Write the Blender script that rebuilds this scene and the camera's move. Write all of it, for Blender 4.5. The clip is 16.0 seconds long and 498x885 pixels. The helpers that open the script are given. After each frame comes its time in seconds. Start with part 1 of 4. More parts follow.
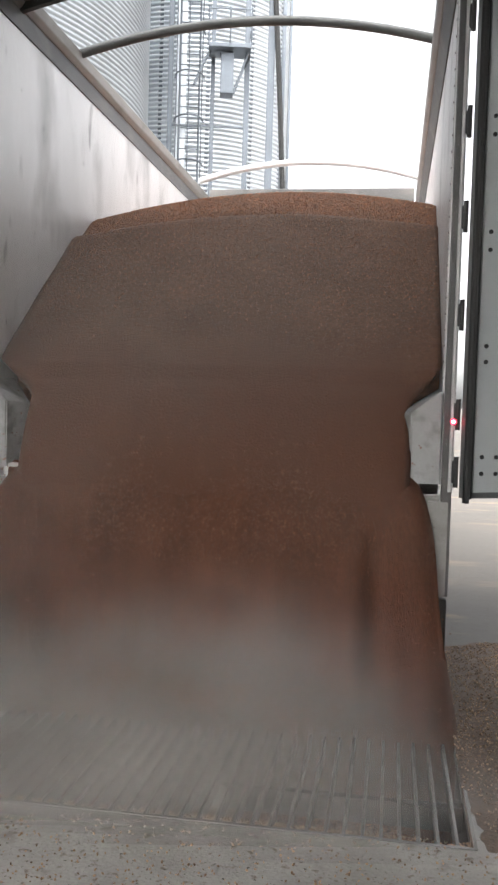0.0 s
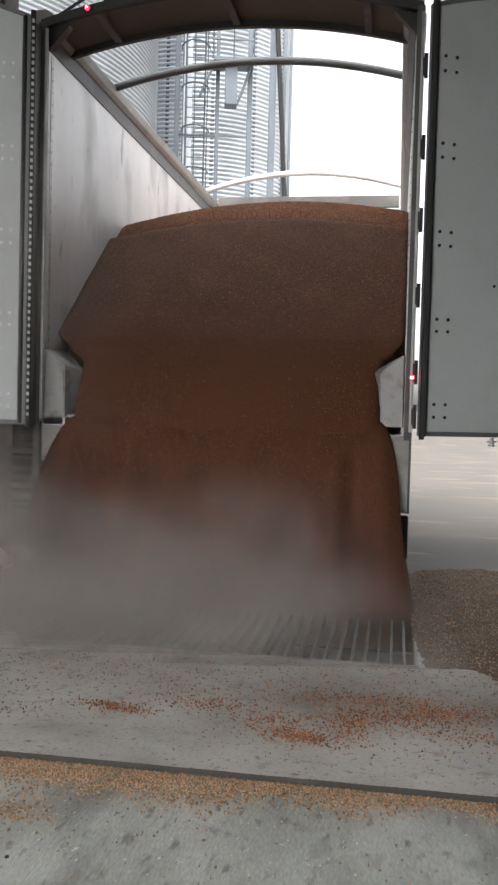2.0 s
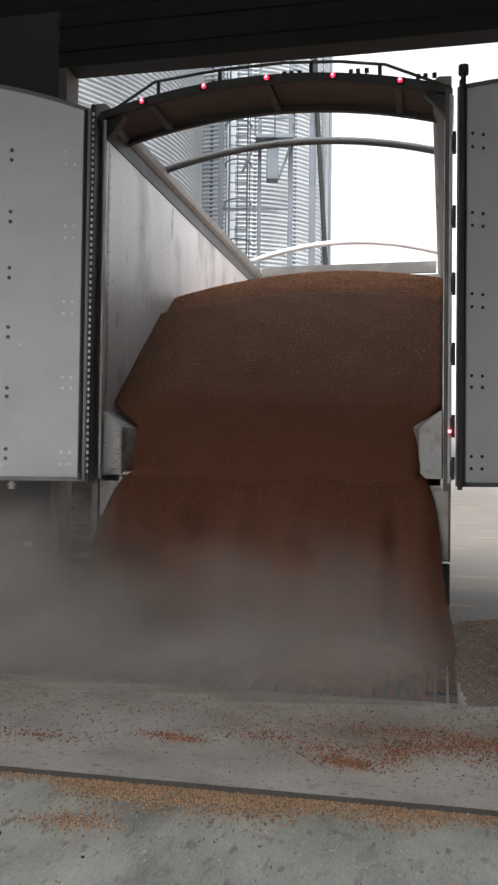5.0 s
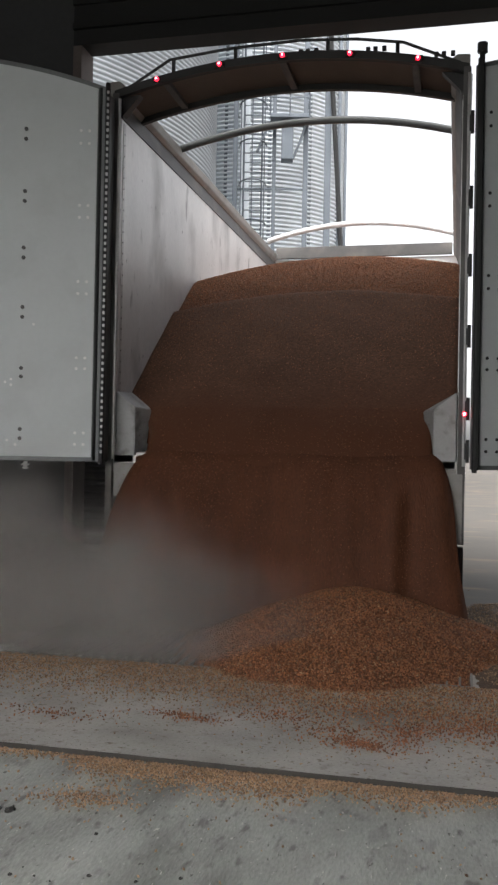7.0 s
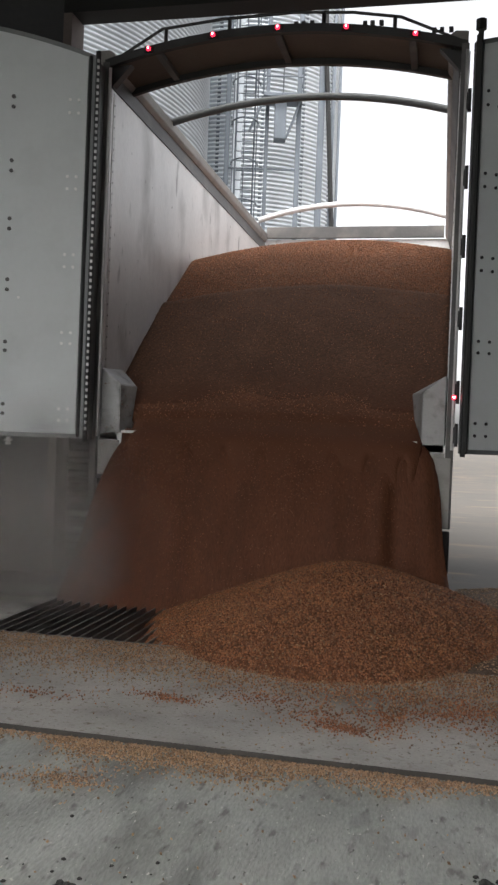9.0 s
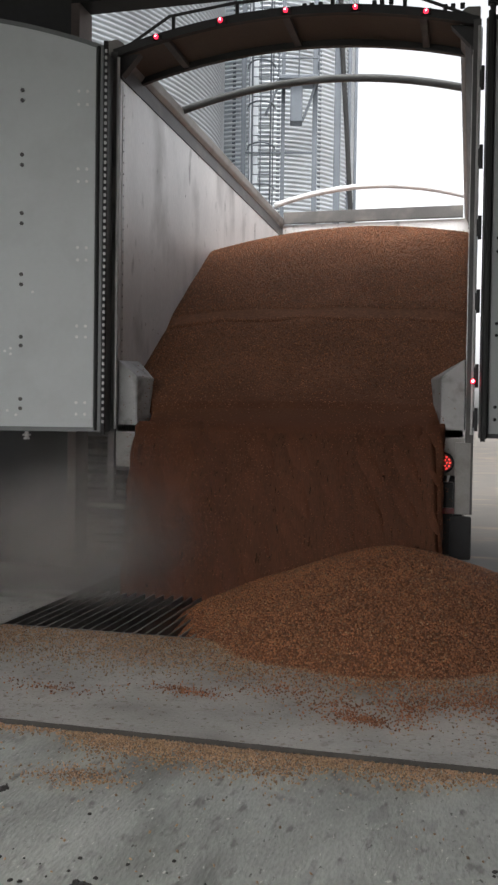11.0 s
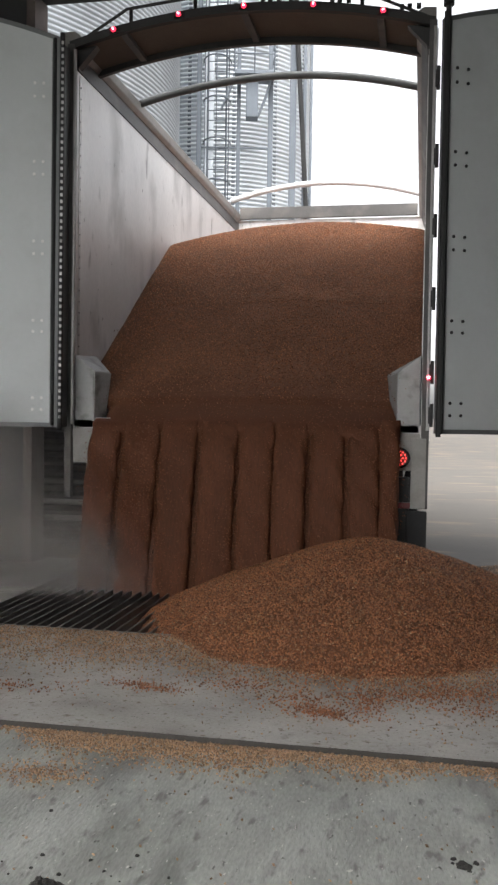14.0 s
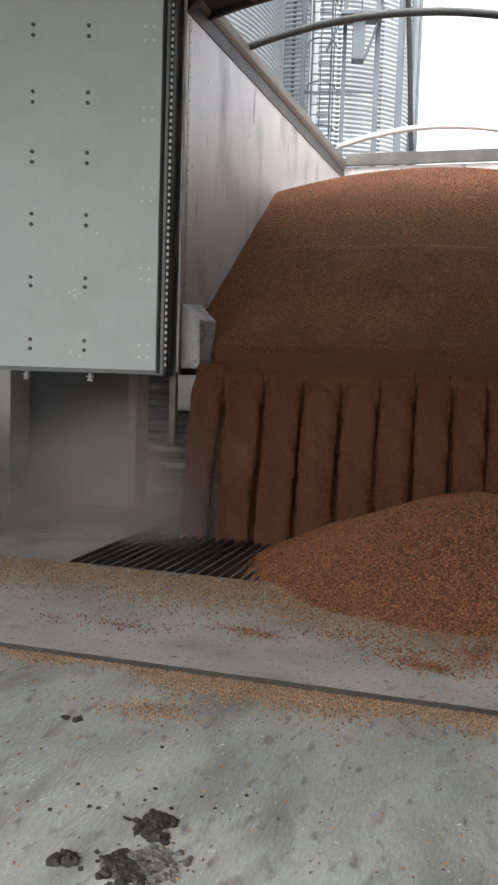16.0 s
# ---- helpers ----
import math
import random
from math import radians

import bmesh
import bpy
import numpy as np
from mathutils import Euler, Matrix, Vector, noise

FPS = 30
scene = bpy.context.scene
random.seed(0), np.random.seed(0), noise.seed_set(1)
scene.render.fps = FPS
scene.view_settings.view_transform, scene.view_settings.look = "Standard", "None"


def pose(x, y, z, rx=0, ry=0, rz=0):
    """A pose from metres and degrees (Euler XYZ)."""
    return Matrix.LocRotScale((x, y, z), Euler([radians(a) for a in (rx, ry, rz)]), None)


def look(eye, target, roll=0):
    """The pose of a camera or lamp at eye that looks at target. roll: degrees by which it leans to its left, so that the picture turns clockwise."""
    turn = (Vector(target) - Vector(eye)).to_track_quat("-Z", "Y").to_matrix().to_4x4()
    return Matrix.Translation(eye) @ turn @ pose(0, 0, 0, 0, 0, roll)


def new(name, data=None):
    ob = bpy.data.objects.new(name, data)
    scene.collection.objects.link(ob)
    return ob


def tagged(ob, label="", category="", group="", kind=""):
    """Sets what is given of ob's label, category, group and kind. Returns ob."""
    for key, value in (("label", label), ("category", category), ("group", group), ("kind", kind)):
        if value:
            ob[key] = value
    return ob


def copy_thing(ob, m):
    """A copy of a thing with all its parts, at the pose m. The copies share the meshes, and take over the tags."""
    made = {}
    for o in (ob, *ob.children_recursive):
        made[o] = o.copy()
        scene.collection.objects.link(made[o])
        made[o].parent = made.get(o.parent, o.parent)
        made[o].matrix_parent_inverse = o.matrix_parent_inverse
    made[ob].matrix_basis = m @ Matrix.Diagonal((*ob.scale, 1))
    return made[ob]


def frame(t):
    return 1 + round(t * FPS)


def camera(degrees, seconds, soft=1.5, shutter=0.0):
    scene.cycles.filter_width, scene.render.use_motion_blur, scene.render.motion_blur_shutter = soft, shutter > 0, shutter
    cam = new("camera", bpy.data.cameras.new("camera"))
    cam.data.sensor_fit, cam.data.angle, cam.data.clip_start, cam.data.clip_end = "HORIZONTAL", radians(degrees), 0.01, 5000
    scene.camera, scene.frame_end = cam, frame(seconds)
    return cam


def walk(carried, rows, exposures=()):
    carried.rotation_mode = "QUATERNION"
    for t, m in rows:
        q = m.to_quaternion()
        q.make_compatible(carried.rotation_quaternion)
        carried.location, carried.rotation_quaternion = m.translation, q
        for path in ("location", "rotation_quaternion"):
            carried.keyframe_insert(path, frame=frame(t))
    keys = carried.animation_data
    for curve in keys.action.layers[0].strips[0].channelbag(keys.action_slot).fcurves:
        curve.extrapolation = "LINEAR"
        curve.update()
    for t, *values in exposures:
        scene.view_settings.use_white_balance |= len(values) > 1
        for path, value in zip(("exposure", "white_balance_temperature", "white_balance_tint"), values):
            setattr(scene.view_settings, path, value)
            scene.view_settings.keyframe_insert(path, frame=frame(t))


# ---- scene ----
cam = camera(31.2, 16.0, soft=2.5)
EXPOSURES = [(0.0, 2.15), (2.0, 1.78), (4.0, 1.6), (6.5, 1.3), (9.0, 1.3), (11.0, 1.2), (12.5, 1.22), (14.5, 1.65), (16.0, 1.65)]
PATH = [
    (0, (0.973, -4.499, 1.536), (0.657, -2.526, 1.443), 1.7),
    (0.5, (1.012, -4.796, 1.419), (0.66, -2.829, 1.34), 1.1),
    (1, (1.155, -5.179, 1.363), (0.703, -3.231, 1.327), 0.3),
    (1.5, (1.214, -5.437, 1.275), (0.726, -3.498, 1.232), 0.3),
    (2, (1.173, -5.794, 1.264), (0.849, -3.823, 1.181), 1.5),
    (2.5, (1.19, -5.941, 1.221), (0.764, -3.989, 1.155), 1.5),
    (3, (1.268, -6.033, 1.18), (0.82, -4.084, 1.154), 1.4),
    (3.5, (1.263, -6.076, 1.164), (0.906, -4.109, 1.154), 2.0),
    (4, (1.25, -6.1, 1.182), (0.867, -4.137, 1.173), 1.3),
    (4.2, (1.229, -6.109, 1.187), (0.827, -4.15, 1.205), 1.0),
    (6.5, (1.225, -6.127, 1.193), (0.785, -4.177, 1.272), 0.7),
    (7, (1.218, -6.115, 1.19), (0.764, -4.168, 1.211), 1.1),
    (7.5, (1.188, -6.088, 1.157), (0.73, -4.141, 1.18), 1.8),
    (8, (1.222, -6.083, 1.17), (0.73, -4.145, 1.144), 1.5),
    (8.5, (1.199, -6.089, 1.194), (0.757, -4.138, 1.171), 2.2),
    (8.7, (1.197, -6.072, 1.173), (0.778, -4.117, 1.155), 2.3),
    (10.8, (1.241, -5.967, 1.179), (0.751, -4.028, 1.139), 0.7),
    (11, (1.243, -5.998, 1.201), (0.765, -4.057, 1.149), 0.8),
    (11.5, (1.234, -6.001, 1.201), (0.732, -4.066, 1.13), 0.7),
    (12, (1.224, -5.98, 1.188), (0.67, -4.06, 1.098), 1.0),
    (12.5, (1.209, -5.966, 1.175), (0.618, -4.058, 1.075), 1.4),
    (13, (1.219, -5.979, 1.183), (0.756, -4.036, 1.094), 1.1),
    (13.5, (1.22, -5.994, 1.188), (0.837, -4.033, 1.114), 1.5),
    (14, (1.224, -6.016, 1.202), (0.845, -4.053, 1.141), 0.9),
    (14.5, (1.224, -6.021, 1.209), (0.816, -4.064, 1.148), 0.8),
    (15, (1.233, -6.06, 1.233), (0.774, -4.116, 1.141), 0.9),
    (15.5, (1.208, -6.071, 1.236), (0.644, -4.16, 1.072), 1.4),
    (16, (1.159, -6.008, 1.191), (0.579, -4.102, 1.017), 1.8),
]
walk(cam, [(t, look(eye, target, roll)) for t, eye, target, roll in PATH], EXPOSURES)

# ---- world, sun, exposure ----
world = bpy.data.worlds.new("overcast_sky")
scene.world = world
world.use_nodes = True
wn, wl = world.node_tree.nodes, world.node_tree.links
wn.clear()
sky = wn.new("ShaderNodeTexSky")
sky.sky_type, sky.sun_disc = "NISHITA", False
sky.sun_elevation, sky.sun_rotation = radians(48), radians(200)
sky.air_density, sky.dust_density, sky.ozone_density = 1.0, 4.0, 1.0
hs = wn.new("ShaderNodeHueSaturation")
hs.inputs["Saturation"].default_value = 0.12
bg = wn.new("ShaderNodeBackground")
bg.inputs["Strength"].default_value = 0.15
wo = wn.new("ShaderNodeOutputWorld")
wl.new(sky.outputs[0], hs.inputs["Color"])
wl.new(hs.outputs[0], bg.inputs["Color"])
wl.new(bg.outputs[0], wo.inputs["Surface"])
sun_data = bpy.data.lights.new("sun", "SUN")
sun_data.energy, sun_data.angle, sun_data.color = 1.0, radians(25), (1.0, 0.97, 0.93)
sun = new("sun", sun_data)
sun.matrix_world = look((0, 0, 20), (-4.5, 12, 0))
scene.cycles.transparent_max_bounces = 48


# ---- materials ----
def material(name, base, rough=0.6, metal=0.0, var=0.15, scale=6.0, fine=60.0, bump=0.1, dark=None, stain=0.0, stain_scale=1.3,
             stretch=(1, 1, 1), island=0.0, rand=0.0, spec=0.5, speck=None):
    """A surface whose colour varies at two scales, with stains, wear and a fine relief."""
    m = bpy.data.materials.new(name)
    m.use_nodes = True
    n, l = m.node_tree.nodes, m.node_tree.links
    b = n["Principled BSDF"]
    b.inputs["Metallic"].default_value = metal
    b.inputs["Specular IOR Level"].default_value = spec
    tc = n.new("ShaderNodeTexCoord")
    mp = n.new("ShaderNodeMapping")
    mp.inputs["Scale"].default_value = stretch
    l.new(tc.outputs["Object"], mp.inputs["Vector"])

    def noise_tex(s, d=4.0):
        t = n.new("ShaderNodeTexNoise")
        t.inputs["Scale"].default_value, t.inputs["Detail"].default_value = s, d
        l.new(mp.outputs[0], t.inputs["Vector"])
        return t.outputs["Fac"]

    def mix(fac, a, c, kind="MIX"):
        x = n.new("ShaderNodeMix")
        x.data_type, x.blend_type = "RGBA", kind
        for sock, v in ((x.inputs[0], fac), (x.inputs[6], a), (x.inputs[7], c)):
            if isinstance(v, (float, int)):
                sock.default_value = v
            elif isinstance(v, tuple):
                sock.default_value = (*v, 1)
            else:
                l.new(v, sock)
        return x.outputs[2]

    def ramp(v, lo, hi):
        r = n.new("ShaderNodeMapRange")
        r.inputs[1].default_value, r.inputs[2].default_value = lo, hi
        l.new(v, r.inputs[0])
        return r.outputs[0]

    low = tuple(c * (1 - var) for c in base)
    high = tuple(min(1, c * (1 + var)) for c in base)
    big, small = noise_tex(scale), noise_tex(fine, 3.0)
    col = mix(ramp(big, 0.3, 0.7), low, high)
    col = mix(ramp(small, 0.25, 0.75), mix(0.35, col, low), mix(0.35, col, high))
    if dark:
        col = mix(mix(1.0, (stain, stain, stain), ramp(noise_tex(stain_scale, 6.0), 0.52, 0.68), "MULTIPLY"), col, dark)
    if speck:
        for s_, lo, hi, tone in speck:
            col = mix(ramp(noise_tex(s_, 5.0), lo, hi), col, tone)
    if island:
        g = n.new("ShaderNodeNewGeometry")
        v = n.new("ShaderNodeHueSaturation")
        r = n.new("ShaderNodeMapRange")
        r.inputs[3].default_value, r.inputs[4].default_value = 1 - island, 1 + island
        l.new(g.outputs["Random Per Island"], r.inputs[0])
        l.new(r.outputs[0], v.inputs["Value"])
        l.new(col, v.inputs["Color"])
        col = v.outputs[0]
    if rand:
        g = n.new("ShaderNodeObjectInfo")
        v = n.new("ShaderNodeHueSaturation")
        r = n.new("ShaderNodeMapRange")
        r.inputs[3].default_value, r.inputs[4].default_value = 1 - rand, 1 + rand
        l.new(g.outputs["Random"], r.inputs[0])
        l.new(r.outputs[0], v.inputs["Value"])
        l.new(col, v.inputs["Color"])
        col = v.outputs[0]
    l.new(col, b.inputs["Base Color"])
    rr = n.new("ShaderNodeMapRange")
    rr.inputs[3].default_value, rr.inputs[4].default_value = max(0.05, rough - 0.12), min(1, rough + 0.12)
    l.new(big, rr.inputs[0])
    l.new(rr.outputs[0], b.inputs["Roughness"])
    if bump:
        bp = n.new("ShaderNodeBump")
        bp.inputs["Strength"].default_value, bp.inputs["Distance"].default_value = bump, 0.01
        l.new(small, bp.inputs["Height"])
        l.new(bp.outputs[0], b.inputs["Normal"])
    return m


def glow(name, colour, strength):
    m = bpy.data.materials.new(name)
    m.use_nodes = True
    b = m.node_tree.nodes["Principled BSDF"]
    b.inputs["Base Color"].default_value = (*colour, 1)
    b.inputs["Emission Color"].default_value = (*colour, 1)
    b.inputs["Emission Strength"].default_value = strength
    return m


def grain_bed(name, base, streak=False, holes=0.0, edge_shade=None):
    """Massed maize: cells the size of kernels, each of its own tone, with a relief; streak draws them out along the fall."""
    m = bpy.data.materials.new(name)
    m.use_nodes = True
    n, l = m.node_tree.nodes, m.node_tree.links
    b = n["Principled BSDF"]
    b.inputs["Roughness"].default_value, b.inputs["Specular IOR Level"].default_value = 0.75, 0.25
    tc, mp = n.new("ShaderNodeTexCoord"), n.new("ShaderNodeMapping")
    mp.inputs["Scale"].default_value = (1, 1, 0.12) if streak else (1, 1, 1)
    l.new(tc.outputs["Object"], mp.inputs["Vector"])
    vo = n.new("ShaderNodeTexVoronoi")
    vo.inputs["Scale"].default_value = 170 if streak else 85
    no = n.new("ShaderNodeTexNoise")
    no.inputs["Scale"].default_value, no.inputs["Detail"].default_value = (7.0 if streak else 3.0), 4
    l.new(mp.outputs[0], vo.inputs["Vector"])
    l.new(mp.outputs[0], no.inputs["Vector"])
    cr = n.new("ShaderNodeValToRGB")
    e = cr.color_ramp.elements
    e[0].position, e[0].color = 0.0, (*(c * (0.8 if streak else 0.7) for c in base), 1)
    e[1].position, e[1].color = 1.0, (*(min(1, c * (1.12 if streak else 1.35)) for c in base), 1)
    mid = e.new(0.5)
    mid.color = (*base, 1)
    sep = n.new("ShaderNodeSeparateColor")
    l.new(vo.outputs["Color"], sep.inputs[0])
    l.new(sep.outputs[0], cr.inputs[0])
    mx = n.new("ShaderNodeMix")
    mx.data_type, mx.blend_type = "RGBA", "MULTIPLY"
    mx.inputs[0].default_value = 0.6
    r2 = n.new("ShaderNodeMapRange")
    r2.inputs[1].default_value, r2.inputs[2].default_value, r2.inputs[3].default_value = 0.3, 0.7, 0.55
    l.new(no.outputs["Fac"], r2.inputs[0])
    l.new(cr.outputs[0], mx.inputs[6])
    l.new(r2.outputs[0], mx.inputs[7])
    out_col = mx.outputs[2]
    if edge_shade:
        # towards the floor edge kernels blur together, with shade painted in as deeper red-brown
        y0, y1, tone = edge_shade
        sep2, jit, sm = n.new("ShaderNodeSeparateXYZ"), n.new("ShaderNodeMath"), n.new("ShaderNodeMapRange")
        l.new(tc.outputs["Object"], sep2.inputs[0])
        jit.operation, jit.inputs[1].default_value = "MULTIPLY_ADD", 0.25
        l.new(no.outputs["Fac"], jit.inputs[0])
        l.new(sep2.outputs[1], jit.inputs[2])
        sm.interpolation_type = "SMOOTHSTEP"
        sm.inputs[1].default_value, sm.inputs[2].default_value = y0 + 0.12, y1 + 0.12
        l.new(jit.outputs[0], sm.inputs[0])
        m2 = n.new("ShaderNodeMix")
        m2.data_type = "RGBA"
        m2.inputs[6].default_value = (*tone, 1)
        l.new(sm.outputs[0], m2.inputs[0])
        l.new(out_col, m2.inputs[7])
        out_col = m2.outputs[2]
    l.new(out_col, b.inputs["Base Color"])
    bp = n.new("ShaderNodeBump")
    bp.inputs["Strength"].default_value, bp.inputs["Distance"].default_value = (0.2 if streak else 0.35), 0.008
    bp.invert = True
    l.new(vo.outputs["Distance"], bp.inputs["Height"])
    l.new(bp.outputs[0], b.inputs["Normal"])
    if holes:
        # grain so thin that one sees between the kernels
        sh = n.new("ShaderNodeTexNoise")
        sh.inputs["Scale"].default_value, sh.inputs["Detail"].default_value = 75.0, 4
        l.new(mp.outputs[0], sh.inputs["Vector"])
        ra = n.new("ShaderNodeMapRange")
        ra.inputs[1].default_value, ra.inputs[2].default_value = holes - 0.08, holes + 0.12
        l.new(sh.outputs["Fac"], ra.inputs[0])
        l.new(ra.outputs[0], b.inputs["Alpha"])
    return m


def dust_material(name, density, tone):
    """A thin veil of dust: thickest at the middle of its sheet, broken up by soft noise, clear at the rim."""
    m = bpy.data.materials.new(name)
    m.use_nodes = True
    n, l = m.node_tree.nodes, m.node_tree.links
    n.clear()
    out, mixs, tr, df = (n.new(k) for k in ("ShaderNodeOutputMaterial", "ShaderNodeMixShader", "ShaderNodeBsdfTransparent", "ShaderNodeBsdfDiffuse"))
    df.inputs["Color"].default_value = (*tone, 1)
    tl = n.new("ShaderNodeBsdfTranslucent")
    tl.inputs["Color"].default_value = (*tone, 1)
    ms2 = n.new("ShaderNodeMixShader")
    tc = n.new("ShaderNodeTexCoord")
    gr = n.new("ShaderNodeTexGradient")
    gr.gradient_type = "SPHERICAL"
    l.new(tc.outputs["Object"], gr.inputs[0])
    info, add = n.new("ShaderNodeObjectInfo"), n.new("ShaderNodeVectorMath")
    l.new(tc.outputs["Object"], add.inputs[0])
    sc = n.new("ShaderNodeVectorMath")
    sc.operation = "SCALE"
    sc.inputs[0].default_value = (7, 13, 5)
    l.new(info.outputs["Random"], sc.inputs["Scale"])
    l.new(sc.outputs[0], add.inputs[1])
    no = n.new("ShaderNodeTexNoise")
    no.inputs["Scale"].default_value, no.inputs["Detail"].default_value, no.inputs["Roughness"].default_value = 1.1, 4, 0.45
    l.new(add.outputs[0], no.inputs["Vector"])
    r1, r2 = n.new("ShaderNodeMapRange"), n.new("ShaderNodeMapRange")
    r1.interpolation_type = "SMOOTHERSTEP"
    r1.inputs[1].default_value, r1.inputs[2].default_value = 0.0, 0.75
    r2.inputs[1].default_value, r2.inputs[2].default_value = 0.26, 0.76
    r2.interpolation_type = "SMOOTHSTEP"
    l.new(gr.outputs["Fac"], r1.inputs[0])
    l.new(no.outputs["Fac"], r2.inputs[0])
    mu, mu2 = n.new("ShaderNodeMath"), n.new("ShaderNodeMath")
    mu.operation = mu2.operation = "MULTIPLY"
    l.new(r1.outputs[0], mu.inputs[0])
    l.new(r2.outputs[0], mu.inputs[1])
    l.new(mu.outputs[0], mu2.inputs[0])
    mu2.inputs[1].default_value = density
    l.new(mu2.outputs[0], mixs.inputs[0])
    l.new(tr.outputs[0], mixs.inputs[1])
    l.new(df.outputs[0], ms2.inputs[1])
    l.new(tl.outputs[0], ms2.inputs[2])
    l.new(ms2.outputs[0], mixs.inputs[2])
    l.new(mixs.outputs[0], out.inputs["Surface"])
    return m


CONCRETE = material("concrete", (0.4, 0.385, 0.36), 0.75, 0, 0.3, 2.6, 70, 0.35, (0.2, 0.19, 0.17), 0.85, 1.3, spec=0.3,
                    speck=((26, 0.6, 0.7, (0.2, 0.165, 0.13)), (60, 0.63, 0.7, (0.1, 0.09, 0.075)), (9, 0.6, 0.72, (0.27, 0.25, 0.225))))
CONCRETE_WORN = material("worn_concrete", (0.325, 0.333, 0.312), 0.65, 0, 0.35, 3.0, 55, 0.5, (0.15, 0.152, 0.145), 0.9, 2.0, (1.8, 0.7, 1), spec=0.4,
                         speck=((14, 0.58, 0.7, (0.17, 0.17, 0.16)), (34, 0.67, 0.73, (0.1, 0.098, 0.09)), (48, 0.67, 0.71, (0.55, 0.54, 0.5)), (6, 0.6, 0.75, (0.2, 0.205, 0.195))))
YARD = material("yard_concrete", (0.13, 0.119, 0.105), 0.85, 0, 0.25, 0.5, 18, 0.2, (0.15, 0.13, 0.11), 0.8, 0.5, (0.5, 1.6, 1),
                speck=((1.6, 0.55, 0.7, (0.26, 0.2, 0.14)), (14, 0.62, 0.7, (0.12, 0.11, 0.1))))
JOINT = material("joint_shadow_grit", (0.05, 0.045, 0.04), 0.9, 0, 0.3, 8, 80, 0.3)
STEEL_DARK = material("dusty_dark_steel", (0.085, 0.082, 0.08), 0.6, 0.2, 0.25, 5, 60, 0.15, (0.2, 0.18, 0.16), 0.5, 3)
STEEL_BLACK = material("black_steel", (0.022, 0.022, 0.022), 0.55, 0.1, 0.3, 5, 60, 0.1)
HEADER = material("dusty_brown_underside", (0.12, 0.09, 0.07), 0.7, 0.1, 0.25, 4, 50, 0.15)
ALU = material("scuffed_aluminium", (0.68, 0.67, 0.665), 0.5, 0.35, 0.14, 2.2, 40, 0.06, (0.25, 0.245, 0.24), 0.62, 2.0, (1, 1, 0.5), speck=((5, 0.63, 0.75, (0.2, 0.195, 0.19)), (18, 0.68, 0.74, (0.14, 0.135, 0.13))))
WEDGE = material("worn_folded_sheet", (0.3, 0.295, 0.29), 0.5, 0.3, 0.15, 5, 50, 0.08, (0.13, 0.125, 0.12), 0.7, 9)
ALU_EDGE = material("aluminium_edge", (0.5, 0.49, 0.48), 0.45, 0.5, 0.18, 8, 60, 0.08, (0.2, 0.19, 0.18), 0.5, 5)
RAIL = material("grey_rail", (0.29, 0.275, 0.26), 0.6, 0.3, 0.2, 4, 60, 0.1, (0.15, 0.14, 0.13), 0.5, 4)
PANEL = material("painted_door_panel", (0.53, 0.55, 0.55), 0.42, 0.0, 0.05, 1.5, 30, 0.03, (0.42, 0.435, 0.43), 0.35, 2.5, spec=0.5)
PANEL_DARK = material("grey_door_frame", (0.16, 0.165, 0.165), 0.5, 0.3, 0.2, 6, 60, 0.08)
RUBBER = material("black_rubber", (0.02, 0.02, 0.021), 0.8, 0, 0.3, 10, 90, 0.15)
BEAD = material("pale_hinge_bead", (0.74, 0.73, 0.71), 0.5, 0.2, 0.15, 30, 120, 0.05)
ZINC = material("galvanised_sheet", (0.66, 0.7, 0.74), 0.38, 0.4, 0.12, 0.7, 12, 0.04, (0.42, 0.45, 0.5), 0.5, 0.5)
# darker sheet tone for the broad silo
ZINC_MID = material("darker_galvanised_sheet", (0.4, 0.43, 0.46), 0.45, 0.35, 0.15, 0.7, 12, 0.04, (0.3, 0.32, 0.35), 0.5, 0.5)
ZINC_DARK = material("galvanised_frame", (0.15, 0.17, 0.195), 0.5, 0.5, 0.2, 2, 20, 0.05)
TUBE_PALE = material("pale_tarp_bow", (0.62, 0.62, 0.62), 0.5, 0.2, 0.1, 6, 60, 0.05)
TUBE_DARK = material("dark_tarp_bow", (0.17, 0.175, 0.175), 0.5, 0.3, 0.2, 6, 60, 0.05)
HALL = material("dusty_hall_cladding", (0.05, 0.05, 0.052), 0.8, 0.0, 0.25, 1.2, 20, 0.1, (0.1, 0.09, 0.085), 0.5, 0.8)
HALL_PALE = material("pale_hall_pillar", (0.5, 0.48, 0.45), 0.8, 0, 0.15, 2, 30, 0.1, (0.3, 0.27, 0.24), 0.5, 1.5)
JAMB = material("brown_jamb", (0.13, 0.105, 0.095), 0.8, 0, 0.2, 4, 40, 0.1, (0.25, 0.22, 0.2), 0.4, 3)
# even near-black tone for the lintel
LINTEL = material("near_black_roof_steel", (0.012, 0.012, 0.012), 0.8, 0, 0.3, 2, 30, 0.05)
GRATE = material("worn_grate_steel", (0.2, 0.19, 0.18), 0.45, 0.4, 0.3, 8, 80, 0.1, (0.3, 0.28, 0.25), 0.5, 6)
MUD = material("black_mud", (0.022, 0.021, 0.018), 0.75, 0, 0.4, 12, 90, 0.6)
MUD_GREY = material("crushed_grey_dirt", (0.12, 0.113, 0.1), 0.9, 0, 0.35, 14, 120, 0.6)
LAMP_RED = glow("lit_red_lamp", (1.0, 0.02, 0.05), 1.6)
LAMP_HOT = glow("red_lamp_core", (1.0, 0.5, 0.55), 5.0)
